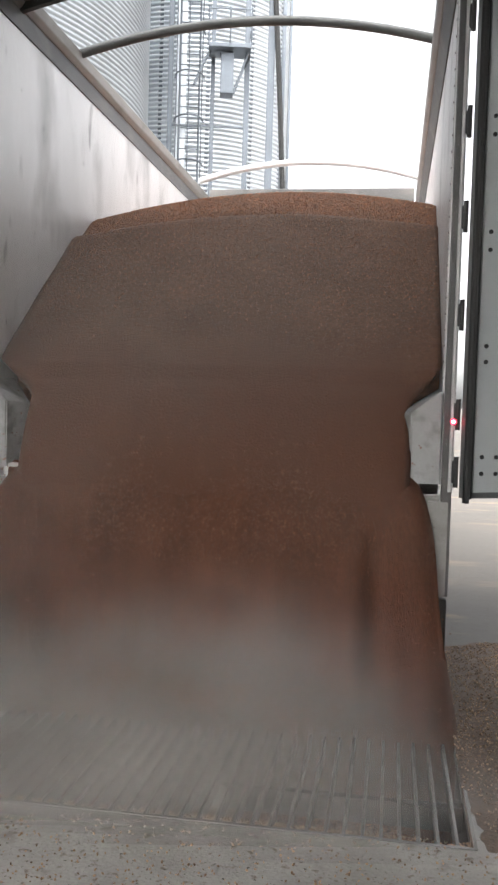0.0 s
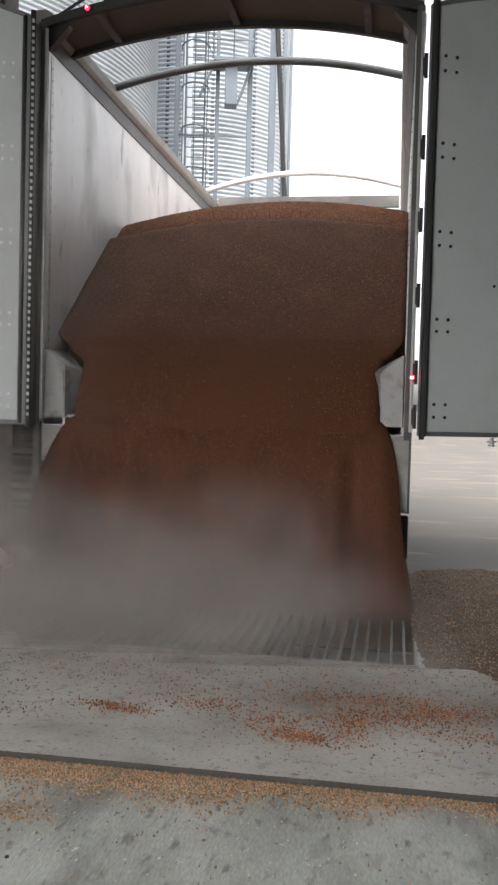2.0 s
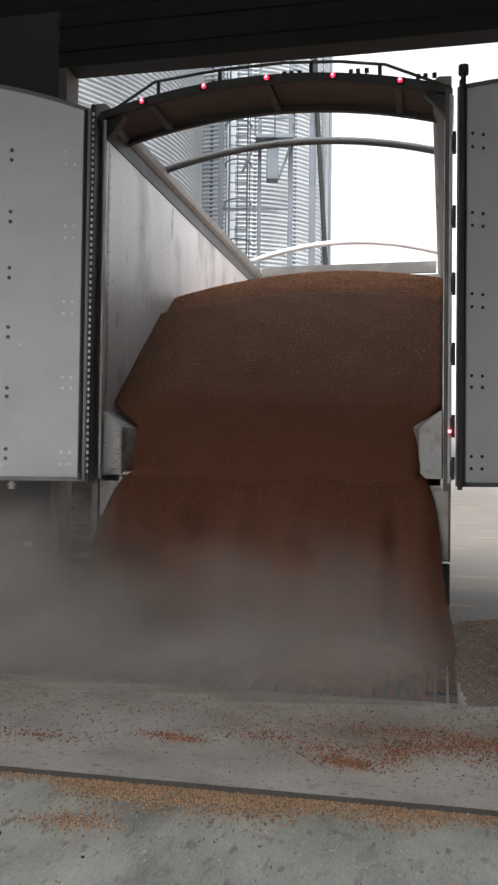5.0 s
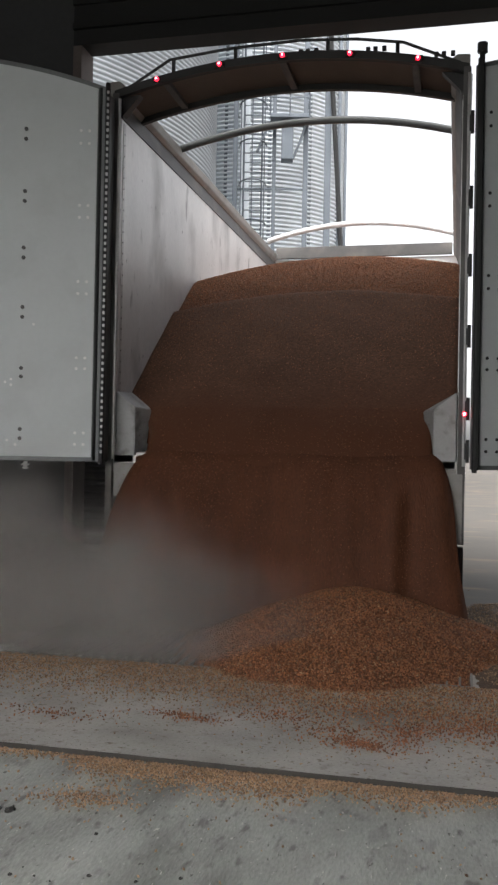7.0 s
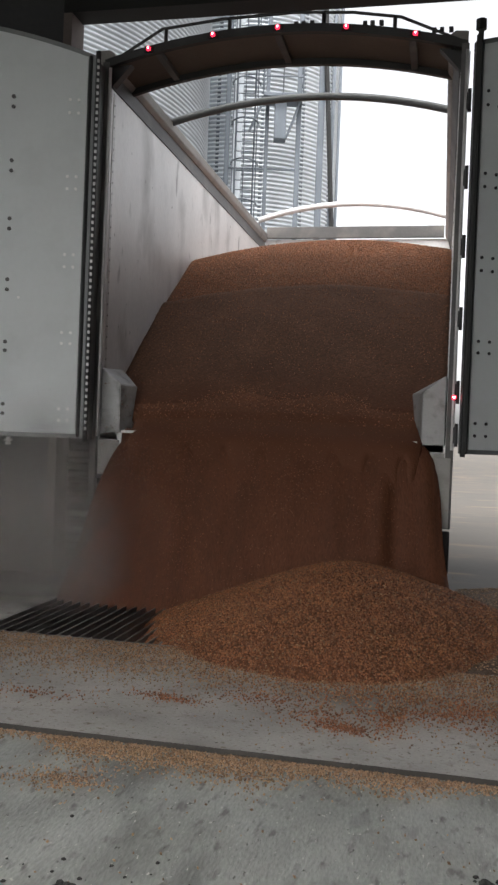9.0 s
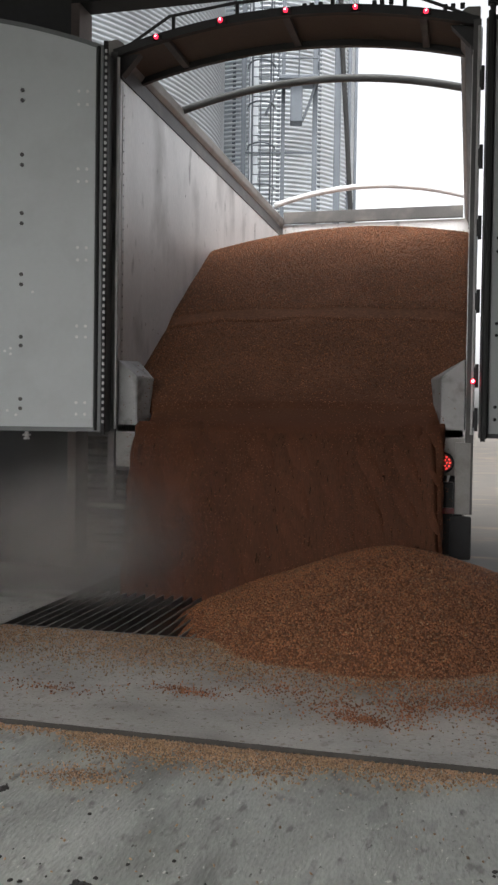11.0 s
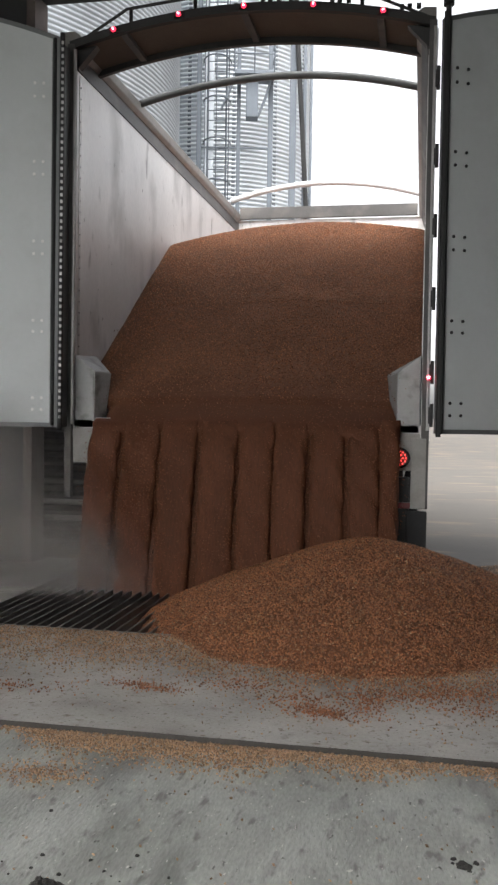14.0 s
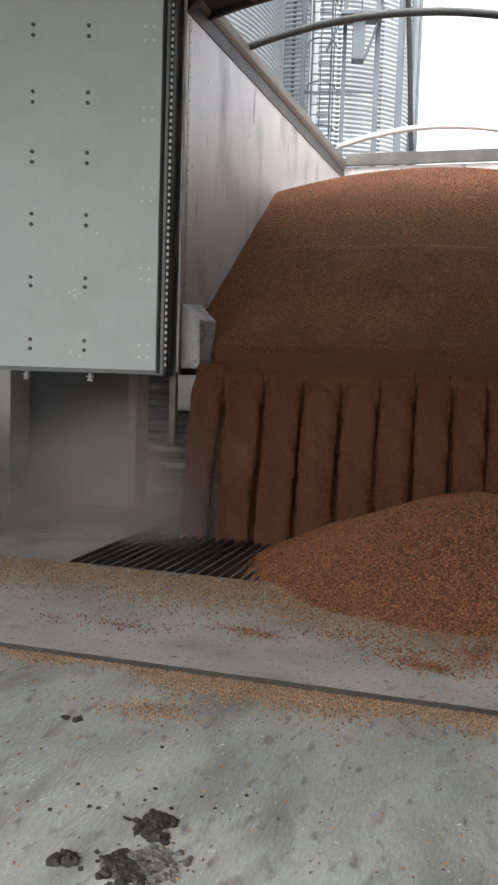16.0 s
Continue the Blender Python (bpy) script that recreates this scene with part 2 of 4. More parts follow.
TAIL_RED = glow("lit_tail_lamp", (1.0, 0.05, 0.04), 1.0)
TAIL_LENS = material("red_lens", (0.14, 0.006, 0.008), 0.3, 0, 0.1, 20, 90, 0.02)
GRAIN = grain_bed("massed_maize", (0.19, 0.082, 0.043))
GRAIN_OLD = grain_bed("old_dull_maize", (0.13, 0.085, 0.055))
GRAIN_SLIDE = grain_bed("sliding_maize", (0.14, 0.068, 0.04), False, edge_shade=(-0.1, 0.75, (0.1, 0.036, 0.0175)))
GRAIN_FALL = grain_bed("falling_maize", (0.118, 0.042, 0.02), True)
GRAIN_LIP = grain_bed("maize_shaded_at_edge", (0.19, 0.082, 0.043), edge_shade=(-0.08, 0.5, (0.105, 0.038, 0.018)))
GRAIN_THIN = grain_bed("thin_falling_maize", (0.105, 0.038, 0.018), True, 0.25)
KERNEL = material("maize_kernel", (0.265, 0.108, 0.049), 0.5, 0, 0.3, 9, 60, 0.0, island=0.62, spec=0.4)
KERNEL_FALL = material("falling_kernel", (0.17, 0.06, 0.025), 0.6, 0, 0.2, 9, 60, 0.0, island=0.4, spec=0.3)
KERNEL_PALE = material("pale_maize_kernel", (0.33, 0.21, 0.125), 0.55, 0, 0.3, 9, 60, 0.0, island=0.55, spec=0.4)
DUST = dust_material("grain_dust", 0.52, (0.45, 0.42, 0.395))
DUST_LOW = dust_material("settling_dust", 0.4, (0.47, 0.44, 0.415))
HAZE = dust_material("thin_haze", 0.24, (0.55, 0.52, 0.48))
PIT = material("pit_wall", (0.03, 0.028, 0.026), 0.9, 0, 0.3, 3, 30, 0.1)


# ---- mesh helpers ----
def part(name, bm, mat, parent=None, label="", smooth=False):
    me = bpy.data.meshes.new(name)
    bm.to_mesh(me)
    bm.free()
    mats = mat if isinstance(mat, (list, tuple)) else [mat]
    for m in mats:
        me.materials.append(m)
    if smooth:
        me.polygons.foreach_set("use_smooth", [True] * len(me.polygons))
    ob = new(name, me)
    if parent:
        ob.parent = parent
    if label:
        ob["label"] = label
    return ob


def raw(name, verts, faces, mat, parent=None, label="", smooth=False):
    me = bpy.data.meshes.new(name)
    me.from_pydata([tuple(v) for v in verts], [], faces)
    me.materials.append(mat)
    if smooth:
        me.polygons.foreach_set("use_smooth", [True] * len(me.polygons))
    ob = new(name, me)
    if parent:
        ob.parent = parent
    if label:
        ob["label"] = label
    return ob


def thing(name, label, category, m=None, group="", kind=""):
    ob = new(name)
    if m is not None:
        ob.matrix_basis = m
    return tagged(ob, label, category, group, kind)


def box(bm, x0, x1, y0, y1, z0, z1, bevel=0.0, m=None):
    r = bmesh.ops.create_cube(bm, size=1)
    vs = r["verts"]
    for v in vs:
        v.co = Vector(((x0 + x1) / 2 + v.co.x * (x1 - x0), (y0 + y1) / 2 + v.co.y * (y1 - y0), (z0 + z1) / 2 + v.co.z * (z1 - z0)))
    if bevel:
        es = list({e for v in vs for e in v.link_edges})
        vs = bmesh.ops.bevel(bm, geom=es, offset=bevel, segments=2, profile=0.7, affect="EDGES")["verts"] + [v for v in vs if v.is_valid]
    if m is not None:
        for v in set(vs):
            v.co = m @ v.co
    return bm


def cyl(bm, a, b, r, seg=10, r2=None):
    a, b = Vector(a), Vector(b)
    q = (b - a).to_track_quat("Z", "Y").to_matrix().to_4x4()
    bmesh.ops.create_cone(bm, cap_ends=True, segments=seg, radius1=r, radius2=r if r2 is None else r2, depth=(b - a).length,
                          matrix=Matrix.Translation((a + b) / 2) @ q)
    return bm


def tube(bm, pts, r, seg=8):
    """A bent round bar through the points."""
    rings = []
    pts = [Vector(p) for p in pts]
    for i, p in enumerate(pts):
        d = (pts[min(i + 1, len(pts) - 1)] - pts[max(i - 1, 0)]).normalized()
        u = d.orthogonal().normalized() if abs(d.y) > 0.99 else d.cross(Vector((0, 1, 0))).normalized()
        w = d.cross(u)
        rings.append([bm.verts.new(p + r * (math.cos(k * math.tau / seg) * u + math.sin(k * math.tau / seg) * w)) for k in range(seg)])
    for a, b in zip(rings, rings[1:]):
        for k in range(seg):
            bm.faces.new((a[k], a[(k + 1) % seg], b[(k + 1) % seg], b[k]))
    bm.faces.new(rings[0][::-1])
    bm.faces.new(rings[-1])
    bmesh.ops.recalc_face_normals(bm, faces=bm.faces)
    return bm


def prism(bm, outline, y0, y1):
    """An outline in x and z drawn out from y0 to y1."""
    a = [bm.verts.new((x, y0, z)) for x, z in outline]
    b = [bm.verts.new((x, y1, z)) for x, z in outline]
    n = len(a)
    bm.faces.new(a)
    bm.faces.new(b[::-1])
    for i in range(n):
        bm.faces.new((a[i], b[i], b[(i + 1) % n], a[(i + 1) % n]))
    bmesh.ops.recalc_face_normals(bm, faces=bm.faces)
    return bm


NB = bmesh.new


def kernels(name, places, normals, size, mat, parent=None, seed=1, label=""):
    """Loose maize kernels, flattened eight-sided grains lying every way on their bed, as one mesh."""
    rng = np.random.default_rng(seed)
    n = len(places)
    base = np.array([(1, 0, 0), (-1, 0, 0), (0, 0.72, 0), (0, -0.72, 0), (0, 0, 0.5), (0, 0, -0.5)])
    q = rng.normal(size=(n, 4))
    q /= np.linalg.norm(q, axis=1)[:, None]
    w, x, y, z = q.T
    rot = np.stack([1 - 2 * (y * y + z * z), 2 * (x * y - z * w), 2 * (x * z + y * w), 2 * (x * y + z * w), 1 - 2 * (x * x + z * z),
                    2 * (y * z - x * w), 2 * (x * z - y * w), 2 * (y * z + x * w), 1 - 2 * (x * x + y * y)], 1).reshape(n, 3, 3)
    s = size * rng.uniform(0.75, 1.2, n)
    v = np.einsum("nij,kj->nki", rot, base) * s[:, None, None] + (np.asarray(places) + np.asarray(normals) * s[:, None] * 0.35)[:, None, :]
    f0 = np.array([(0, 2, 4), (2, 1, 4), (1, 3, 4), (3, 0, 4), (2, 0, 5), (1, 2, 5), (3, 1, 5), (0, 3, 5)])
    f = (f0[None] + 6 * np.arange(n)[:, None, None]).reshape(-1, 3)
    me = bpy.data.meshes.new(name)
    me.vertices.add(6 * n)
    me.vertices.foreach_set("co", v.astype(np.float32).ravel())
    me.loops.add(f.size)
    me.loops.foreach_set("vertex_index", f.astype(np.int32).ravel())
    me.polygons.add(len(f))
    me.polygons.foreach_set("loop_start", np.arange(0, f.size, 3, dtype=np.int32))
    me.update(calc_edges=True)
    me.validate()
    me.materials.append(mat)
    ob = new(name, me)
    if parent:
        ob.parent = parent
    if label:
        ob["label"] = label
    return tagged(ob, kind="stuff")

# ---- ground, pit and grating ----
PIT_X0, PIT_X1, PIT_Y0, PIT_Y1, STEP_Y = -1.35, 1.32, -1.38, 0.9, -2.815
bm = NB()


def sheet(bm, x0, x1, y0, y1, z, n=1):
    vs = [bm.verts.new(p) for p in ((x0, y0, z), (x1, y0, z), (x1, y1, z), (x0, y1, z))]
    bm.faces.new(vs)


sheet(bm, -400, PIT_X0, STEP_Y, 0.9, 0)
sheet(bm, PIT_X0, PIT_X1, STEP_Y, PIT_Y0, 0)
sheet(bm, PIT_X1, 400, STEP_Y, 0.9, 0)
ground = tagged(part("ground", bm, CONCRETE), "grey stained concrete floor round the intake pit", "floor", kind="structure")
bm = NB()
sheet(bm, -400, 400, 0.9, 900, 0)
tagged(part("road", bm, YARD), "pale concrete yard outside the hall", "yard", kind="structure")
bm = NB()
sheet(bm, -400, 400, -300, STEP_Y - 0.02, -0.014)
tagged(part("pavement", bm, CONCRETE_WORN), "worn grey concrete slab in front of the step", "floor slab", kind="structure")
bm = NB()
rng = random.Random(3)
xs = [-9 + 0.06 * i for i in range(301)]
top = [bm.verts.new((x, STEP_Y + rng.uniform(-0.004, 0.002), 0.001)) for x in xs]
low = [bm.verts.new((x, STEP_Y - 0.004 + rng.uniform(-0.004, 0.002), -0.03)) for x in xs]
far = [bm.verts.new((x, STEP_Y - 0.022 + rng.uniform(-0.012, 0.008), -0.0145)) for x in xs]
for i in range(300):
    bm.faces.new((top[i], low[i], low[i + 1], top[i + 1]))
    bm.faces.new((low[i], far[i], far[i + 1], low[i + 1]))
tagged(part("trim", bm, JOINT), "dark open joint along the edge of a slab", "joint", kind="structure")
bm = NB()
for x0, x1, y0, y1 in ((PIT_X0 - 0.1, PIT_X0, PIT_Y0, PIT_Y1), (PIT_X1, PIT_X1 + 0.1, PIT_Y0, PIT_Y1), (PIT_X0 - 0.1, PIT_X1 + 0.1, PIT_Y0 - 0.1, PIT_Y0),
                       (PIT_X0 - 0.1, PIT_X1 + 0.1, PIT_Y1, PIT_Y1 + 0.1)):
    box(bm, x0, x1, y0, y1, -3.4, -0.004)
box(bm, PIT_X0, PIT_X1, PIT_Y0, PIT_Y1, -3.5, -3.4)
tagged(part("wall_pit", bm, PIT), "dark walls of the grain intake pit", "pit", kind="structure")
grating = thing("pit_grating", "worn steel bar grating over the dark intake pit", "grating")
bm = NB()
for x0, x1, y0, y1 in ((PIT_X0, PIT_X1, PIT_Y0, PIT_Y0 + 0.015), (PIT_X0, PIT_X0 + 0.012, PIT_Y0, PIT_Y1), (PIT_X1 - 0.012, PIT_X1, PIT_Y0, PIT_Y1)):
    box(bm, x0, x1, y0, y1, -0.07, 0.004)
part("frame", bm, GRATE, grating)
bar_mesh = None
nbar = 40
for i in range(1, nbar):
    x = PIT_X0 + (PIT_X1 - PIT_X0) * i / nbar
    if bar_mesh is None:
        bm = NB()
        box(bm, -0.006, 0.006, PIT_Y0 + 0.015, PIT_Y1, -0.06, 0.0, 0.002)
        ob = part("bar", bm, GRATE, grating)
        bar_mesh = ob.data
    else:
        ob = new("bar", bar_mesh)
        ob.parent = grating
    ob.location = (x, 0, 0)
for y in (-0.9, -0.35, 0.2):
    bm = NB()
    box(bm, PIT_X0 + 0.012, PIT_X1 - 0.012, y - 0.02, y + 0.02, -0.16, -0.062)
    part("cross_beam", bm, STEEL_BLACK, grating)

# ---- hall round the camera ----
JX, JY = -1.88, 0.6
bm = NB()
box(bm, -9, JX, JY, JY + 0.22, 0, 4.95)
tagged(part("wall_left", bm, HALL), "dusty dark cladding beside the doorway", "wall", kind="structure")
bm = NB()
box(bm, JX + 0.002, JX + 0.075, JY - 0.01, JY + 0.23, 0, 4.47, 0.004)
tagged(part("door_jamb", bm, JAMB), "pale worn jamb of the hall doorway", "jamb", kind="structure")
# assumed wall past the visible doorway, placed to cut light from the right
bm = NB()
box(bm, 3.2, 12, JY, JY + 0.22, 0, 4.95)
tagged(part("wall_right", bm, HALL), "dusty dark cladding beside the doorway", "wall", kind="structure")
bm = NB()
box(bm, JX, 3.2, JY, JY + 0.22, 4.475, 4.95)
for z in (4.6, 4.8):
    box(bm, JX, 3.2, JY - 0.03, JY, z, z + 0.05)
tagged(part("lintel", bm, LINTEL), "near-black steel lintel over the hall doorway", "lintel", kind="structure")
# roof out of view; height and reach set to shade the door tops
bm = NB()
box(bm, -4.7, 3.4, -8.0, JY, 4.95, 5.1)
for y in (-4.4, -5.8, -7.1):
    box(bm, -4.5, 3.2, y - 0.06, y + 0.06, 4.8, 4.95)
tagged(part("ceiling", bm, HALL), "unseen dark canopy roof that holds back sky light", "ceiling", kind="structure")
# out of view: right, left and part-rear walls added to block daylight
bm = NB()
box(bm, 3.2, 3.4, -7.2, JY, 0, 4.95)
box(bm, -4.7, -4.5, -7.2, JY, 0, 4.95)
box(bm, 1.5, 3.4, -8.2, -8.0, 0, 4.95)
tagged(part("wall_side", bm, HALL), "unseen dark walls added to block light from sides and rear", "wall", kind="structure")
bm = NB()
box(bm, -3.12, -2.78, 0.3, 0.596, 0, 4.94, 0.01)
tagged(part("pillar", bm, HALL_PALE), "pale dusty pillar against the dark wall", "pillar", kind="structure")

# ---- corrugated sheeting low beside the trailer, coloured dark for shade at the silo base ----
fence = thing("corrugated_fence", "low corrugated sheeting for the silo base, coloured dark as shade", "fence")
v, f = [], []
nz = 96
for i in range(nz + 1):
    z = 2.2 * i / nz
    y = 1.45 + 0.018 * math.sin(z * math.tau / 0.075)
    v += [(-3.4, y, z), (-1.4, y, z), (-1.4, y + 0.02, z), (-3.4, y + 0.02, z)]
for i in range(nz):
    for j in range(4):
        f.append((4 * i + j, 4 * i + (j + 1) % 4, 4 * i + 4 + (j + 1) % 4, 4 * i + 4 + j))
raw("sheeting", v, f, STEEL_DARK, fence, smooth=False)
for x in (-1.62, -2.3):
    bm = NB()
    box(bm, x - 0.03, x + 0.03, 1.36, 1.42, 0, 2.2, 0.006)
    part("post", bm, RAIL, fence)
for z in (0.28, 0.42):
    bm = NB()
    cyl(bm, (-3.3, 1.33, z), (-1.45, 1.33, z), 0.025, 8)
    part("pipe", bm, RAIL, fence)

# ---- trailer ----
trailer = thing("trailer", "open-topped aluminium moving-floor trailer tipping out maize, rear doors open", "trailer")
HW, BED, RAILZ, FRONT = 1.22, 1.15, 3.9, 5.72


def side_wall(s):
    bm = NB()
    box(bm, min(s * HW, s * 1.275), max(s * HW, s * 1.275), 0.02, FRONT, 1.05, RAILZ - 0.28)
    return part("side_wall", bm, ALU, trailer, "scuffed aluminium side wall with grey rub marks")


def top_rail(s):
    bm = NB()
    # a hollow-looking rail with a sloped inner face
    out = [(1.285, 3.765), (1.285, 3.9), (1.2, 3.905), (1.152, 3.87), (1.158, 3.8), (1.185, 3.765)]
    shift = 0.05 if s < 0 else -0.02
    prism(bm, [(s * (x + shift), z) for x, z in out], 0.03, FRONT + 0.05)
    bmesh.ops.bevel(bm, geom=list(bm.edges), offset=0.006, segments=1, affect="EDGES")
    rail_ = part("top_rail", bm, RAIL, trailer, "grey dusty top rail")
    # lower rail split off in a darker material that paints its shade
    bm = NB()
    prism(bm, [(s * x, z) for x, z in ((1.28, 3.622), (1.28, 3.763), (1.19 + shift, 3.763), (1.212, 3.622))], 0.035, FRONT + 0.04)
    part("rail_web", bm, STEEL_DARK, rail_, "lower rail web, its shade painted as dark steel")
    return rail_


for s in (-1, 1):
    w = side_wall(s)
    top_rail(s)
    # seams of the wall planks and a bolted edge strip
    bm = NB()
    box(bm, min(s * 1.216, s * HW), max(s * 1.216, s * HW), 0.06, 0.10, 1.6, 3.6)
    part("edge_strip", bm, ALU_EDGE, w)
    bm = NB()
    for i in range(24):
        z = 1.68 + 0.08 * i
        cyl(bm, (s * 1.2155, 0.08, z), (s * 1.212, 0.08, z), 0.006, 6)
    tagged(part("rivets", bm, STEEL_DARK, w), kind="stuff")

bm = NB()
box(bm, -HW, HW, FRONT, FRONT + 0.06, 1.05, 3.79)
part("bulkhead", bm, ALU, trailer, "aluminium front wall")
bm = NB()
box(bm, -1.2, 1.12, FRONT - 0.06, FRONT - 0.003, 3.80, 3.95, 0.008)
part("bulkhead_beam", bm, STEEL_DARK, trailer, "grey beam across the front wall")
bm = NB()
box(bm, -HW, HW, 0.0, FRONT, 1.03, BED)
part("floor_bed", bm, ALU_EDGE, trailer)
for i in range(16):
    bm = NB()
    x = -1.04 + 0.13 * i
    box(bm, x + 0.004, x + 0.126, -0.03, 0.5, BED + 0.001, BED + 0.02, 0.003)
    part("floor_slat", bm, ALU_EDGE, trailer)


def deflector(s):
    """The wedge that narrows the rear of the floor: a front plate, a sloping top and an inner cheek."""
    bm = NB()
    p = {k: bm.verts.new((s * x, y, z)) for k, (x, y, z) in dict(a=(1.212, 0.0, 1.615), b=(1.065, 0.0, 1.5), c=(1.065, 0.0, 1.095), d=(1.212, 0.0, 1.095),
         e=(1.219, 0.45, 1.635), f=(0.985, 0.14, 1.49), g=(1.025, 0.14, 1.16), h=(1.219, 0.45, 1.16)).items()}
    for q in ("abcd", "aefb", "bfgc", "ehgf"):
        bm.faces.new([p[c] for c in q])
    bm.faces.new([p["d"], p["c"], p["g"], p["h"]])
    bm.faces.new([p["a"], p["d"], p["h"], p["e"]])
    bmesh.ops.recalc_face_normals(bm, faces=bm.faces)
    bmesh.ops.bevel(bm, geom=list(bm.edges), offset=0.006, segments=2, affect="EDGES")
    d = part("deflector", bm, WEDGE, trailer, "folded aluminium deflector wedge")
    bm = NB()
    box(bm, min(s * 1.06, s * 1.215), max(s * 1.06, s * 1.215), -0.006, -0.001, 1.086, 1.094)
    part("lower_lip", bm, STEEL_DARK, d)


def rear_post(s):
    bm = NB()
    box(bm, min(s * 1.222, s * 1.272), max(s * 1.222, s * 1.272), -0.035, 0.018, 0.6, 3.79, 0.006)
    post = part("rear_post", bm, STEEL_DARK, trailer, "worn rear corner post")
    bm = NB()
    cyl(bm, (s * (1.21 if s < 0 else 1.262), -0.045, 1.12), (s * (1.21 if s < 0 else 1.262), -0.045, 3.74), 0.012, 8)
    part("seal_strip", bm, ALU_EDGE, post)
    if s < 0:
        bm = NB()
        box(bm, -1.268, -1.25, -0.188, -0.037, 1.1, 3.74, 0.003)
        part("hinge_flap", bm, PANEL_DARK, post, "grey flap closing the hinge gap")
    for z in (1.22, 1.5, 1.98, 2.45, 2.9, 3.4):
        bm = NB()
        box(bm, min(s * 1.265, s * 1.292), max(s * 1.265, s * 1.292), -0.065, -0.036, z - 0.055, z + 0.055, 0.006)
        cyl(bm, (s * 1.285, -0.068, z - 0.075), (s * 1.285, -0.068, z + 0.075), 0.012, 8)
        part("hinge", bm, STEEL_BLACK, post)


for s in (-1, 1):
    deflector(s)
    rear_post(s)


def arch(x, ends, mid, half=1.25):
    return mid - (mid - ends) * (x / half) ** 2


# arched rear roof strip with ribs, lamps and a rail above
roof = NB()
N = 20
for i in range(N):
    x0, x1 = -1.26 + 2.52 * i / N, -1.26 + 2.52 * (i + 1) / N
    z0, z1 = arch(x0, 3.79, 3.965), arch(x1, 3.79, 3.965)
    vs = [roof.verts.new(p) for p in ((x0, 0, z0), (x1, 0, z1), (x1, 0.5, z1), (x0, 0.5, z0), (x0, 0, z0 + 0.02), (x1, 0, z1 + 0.02), (x1, 0.5, z1 + 0.02), (x0, 0.5, z0 + 0.02))]
    for q in ((0, 1, 2, 3), (7, 6, 5, 4), (0, 4, 5, 1), (2, 6, 7, 3)):
        roof.faces.new([vs[k] for k in q])
bmesh.ops.remove_doubles(roof, verts=roof.verts, dist=1e-5)
rear_roof = part("rear_roof", roof, HEADER, trailer, "arched dusty brown roof strip over the rear opening")
for y0, y1, h, nm in ((-0.03, 0.012, 0.035, "rear_edge"), (0.48, 0.52, 0.045, "inner_edge")):
    bm = NB()
    for i in range(N):
        x0, x1 = -1.26 + 2.52 * i / N, -1.26 + 2.52 * (i + 1) / N
        z0, z1 = arch(x0, 3.79, 3.965), arch(x1, 3.79, 3.965)
        vs = [bm.verts.new(p) for p in ((x0, y0, z0 - h), (x1, y0, z1 - h), (x1, y1, z1 - h), (x0, y1, z0 - h), (x0, y0, z0 + 0.022), (x1, y0, z1 + 0.022), (x1, y1, z1 + 0.022), (x0, y1, z0 + 0.022))]
        for q in ((3, 2, 1, 0), (4, 5, 6, 7), (0, 1, 5, 4), (2, 3, 7, 6)):
            bm.faces.new([vs[k] for k in q])
    bmesh.ops.remove_doubles(bm, verts=bm.verts, dist=1e-5)
    part(nm, bm, STEEL_BLACK, rear_roof)
for x in (-0.88, -0.02, 0.9):
    bm = NB()
    z = arch(x, 3.79, 3.965)
    box(bm, x - 0.025, x + 0.025, 0.013, 0.48, z - 0.035, z - 0.001, 0.005)
    part("rib", bm, STEEL_DARK, rear_roof)
for s in (-1, 1):
    bm = NB()
    prism(bm, [(s * 1.24, 3.78), (s * 1.08, 3.79), (s * 1.2, 3.66), (s * 1.24, 3.62)], 0.03, 0.1)
    part("corner_gusset", bm, STEEL_BLACK, rear_roof)
for x in (-0.93, -0.465, -0.01, 0.46, 0.92):
    z = arch(x, 3.79, 3.965) - 0.0
    bm = NB()
    box(bm, x - 0.035, x + 0.035, -0.05, -0.031, z - 0.028, z + 0.012, 0.005)
    lamp = part("marker_lamp", bm, RUBBER, rear_roof, "small lit red marker lamp")
    bm = NB()
    bmesh.ops.create_uvsphere(bm, u_segments=10, v_segments=6, radius=0.017, matrix=pose(x, -0.052, z - 0.008))
    part("lens", bm, LAMP_RED, lamp, smooth=True)
    bm = NB()
    bmesh.ops.create_uvsphere(bm, u_segments=8, v_segments=5, radius=0.007, matrix=pose(x, -0.064, z - 0.008))
    part("core", bm, LAMP_HOT, lamp, smooth=True)
    # small bracket knobs beside the lamp
    for dx in (0.12, 0.17, 0.23):
        bm = NB()
        box(bm, x + dx - 0.015, x + dx + 0.015, -0.01, 0.02, z + 0.014, z + 0.045, 0.006)
        part("bracket", bm, STEEL_BLACK, lamp)
bm = NB()
tube(bm, [(-1.22, 0.0, 3.8), (-0.85, 0.0, 4.015), (-0.4, 0.0, 4.06), (0.1, 0.0, 4.075), (0.5, 0.0, 4.05), (0.82, 0.0, 4.0), (1.2, 0.0, 3.83)], 0.011, 8)
rail = part("guard_rail", bm, STEEL_BLACK, rear_roof)
for x, z in ((-0.82, 4.01), (-0.36, 4.06), (0.3, 4.06), (0.78, 4.0)):
    bm = NB()
    cyl(bm, (x, 0, arch(x, 3.79, 3.965) + 0.01), (x, 0, z), 0.014, 8)
    part("rail_post", bm, STEEL_BLACK, rail)

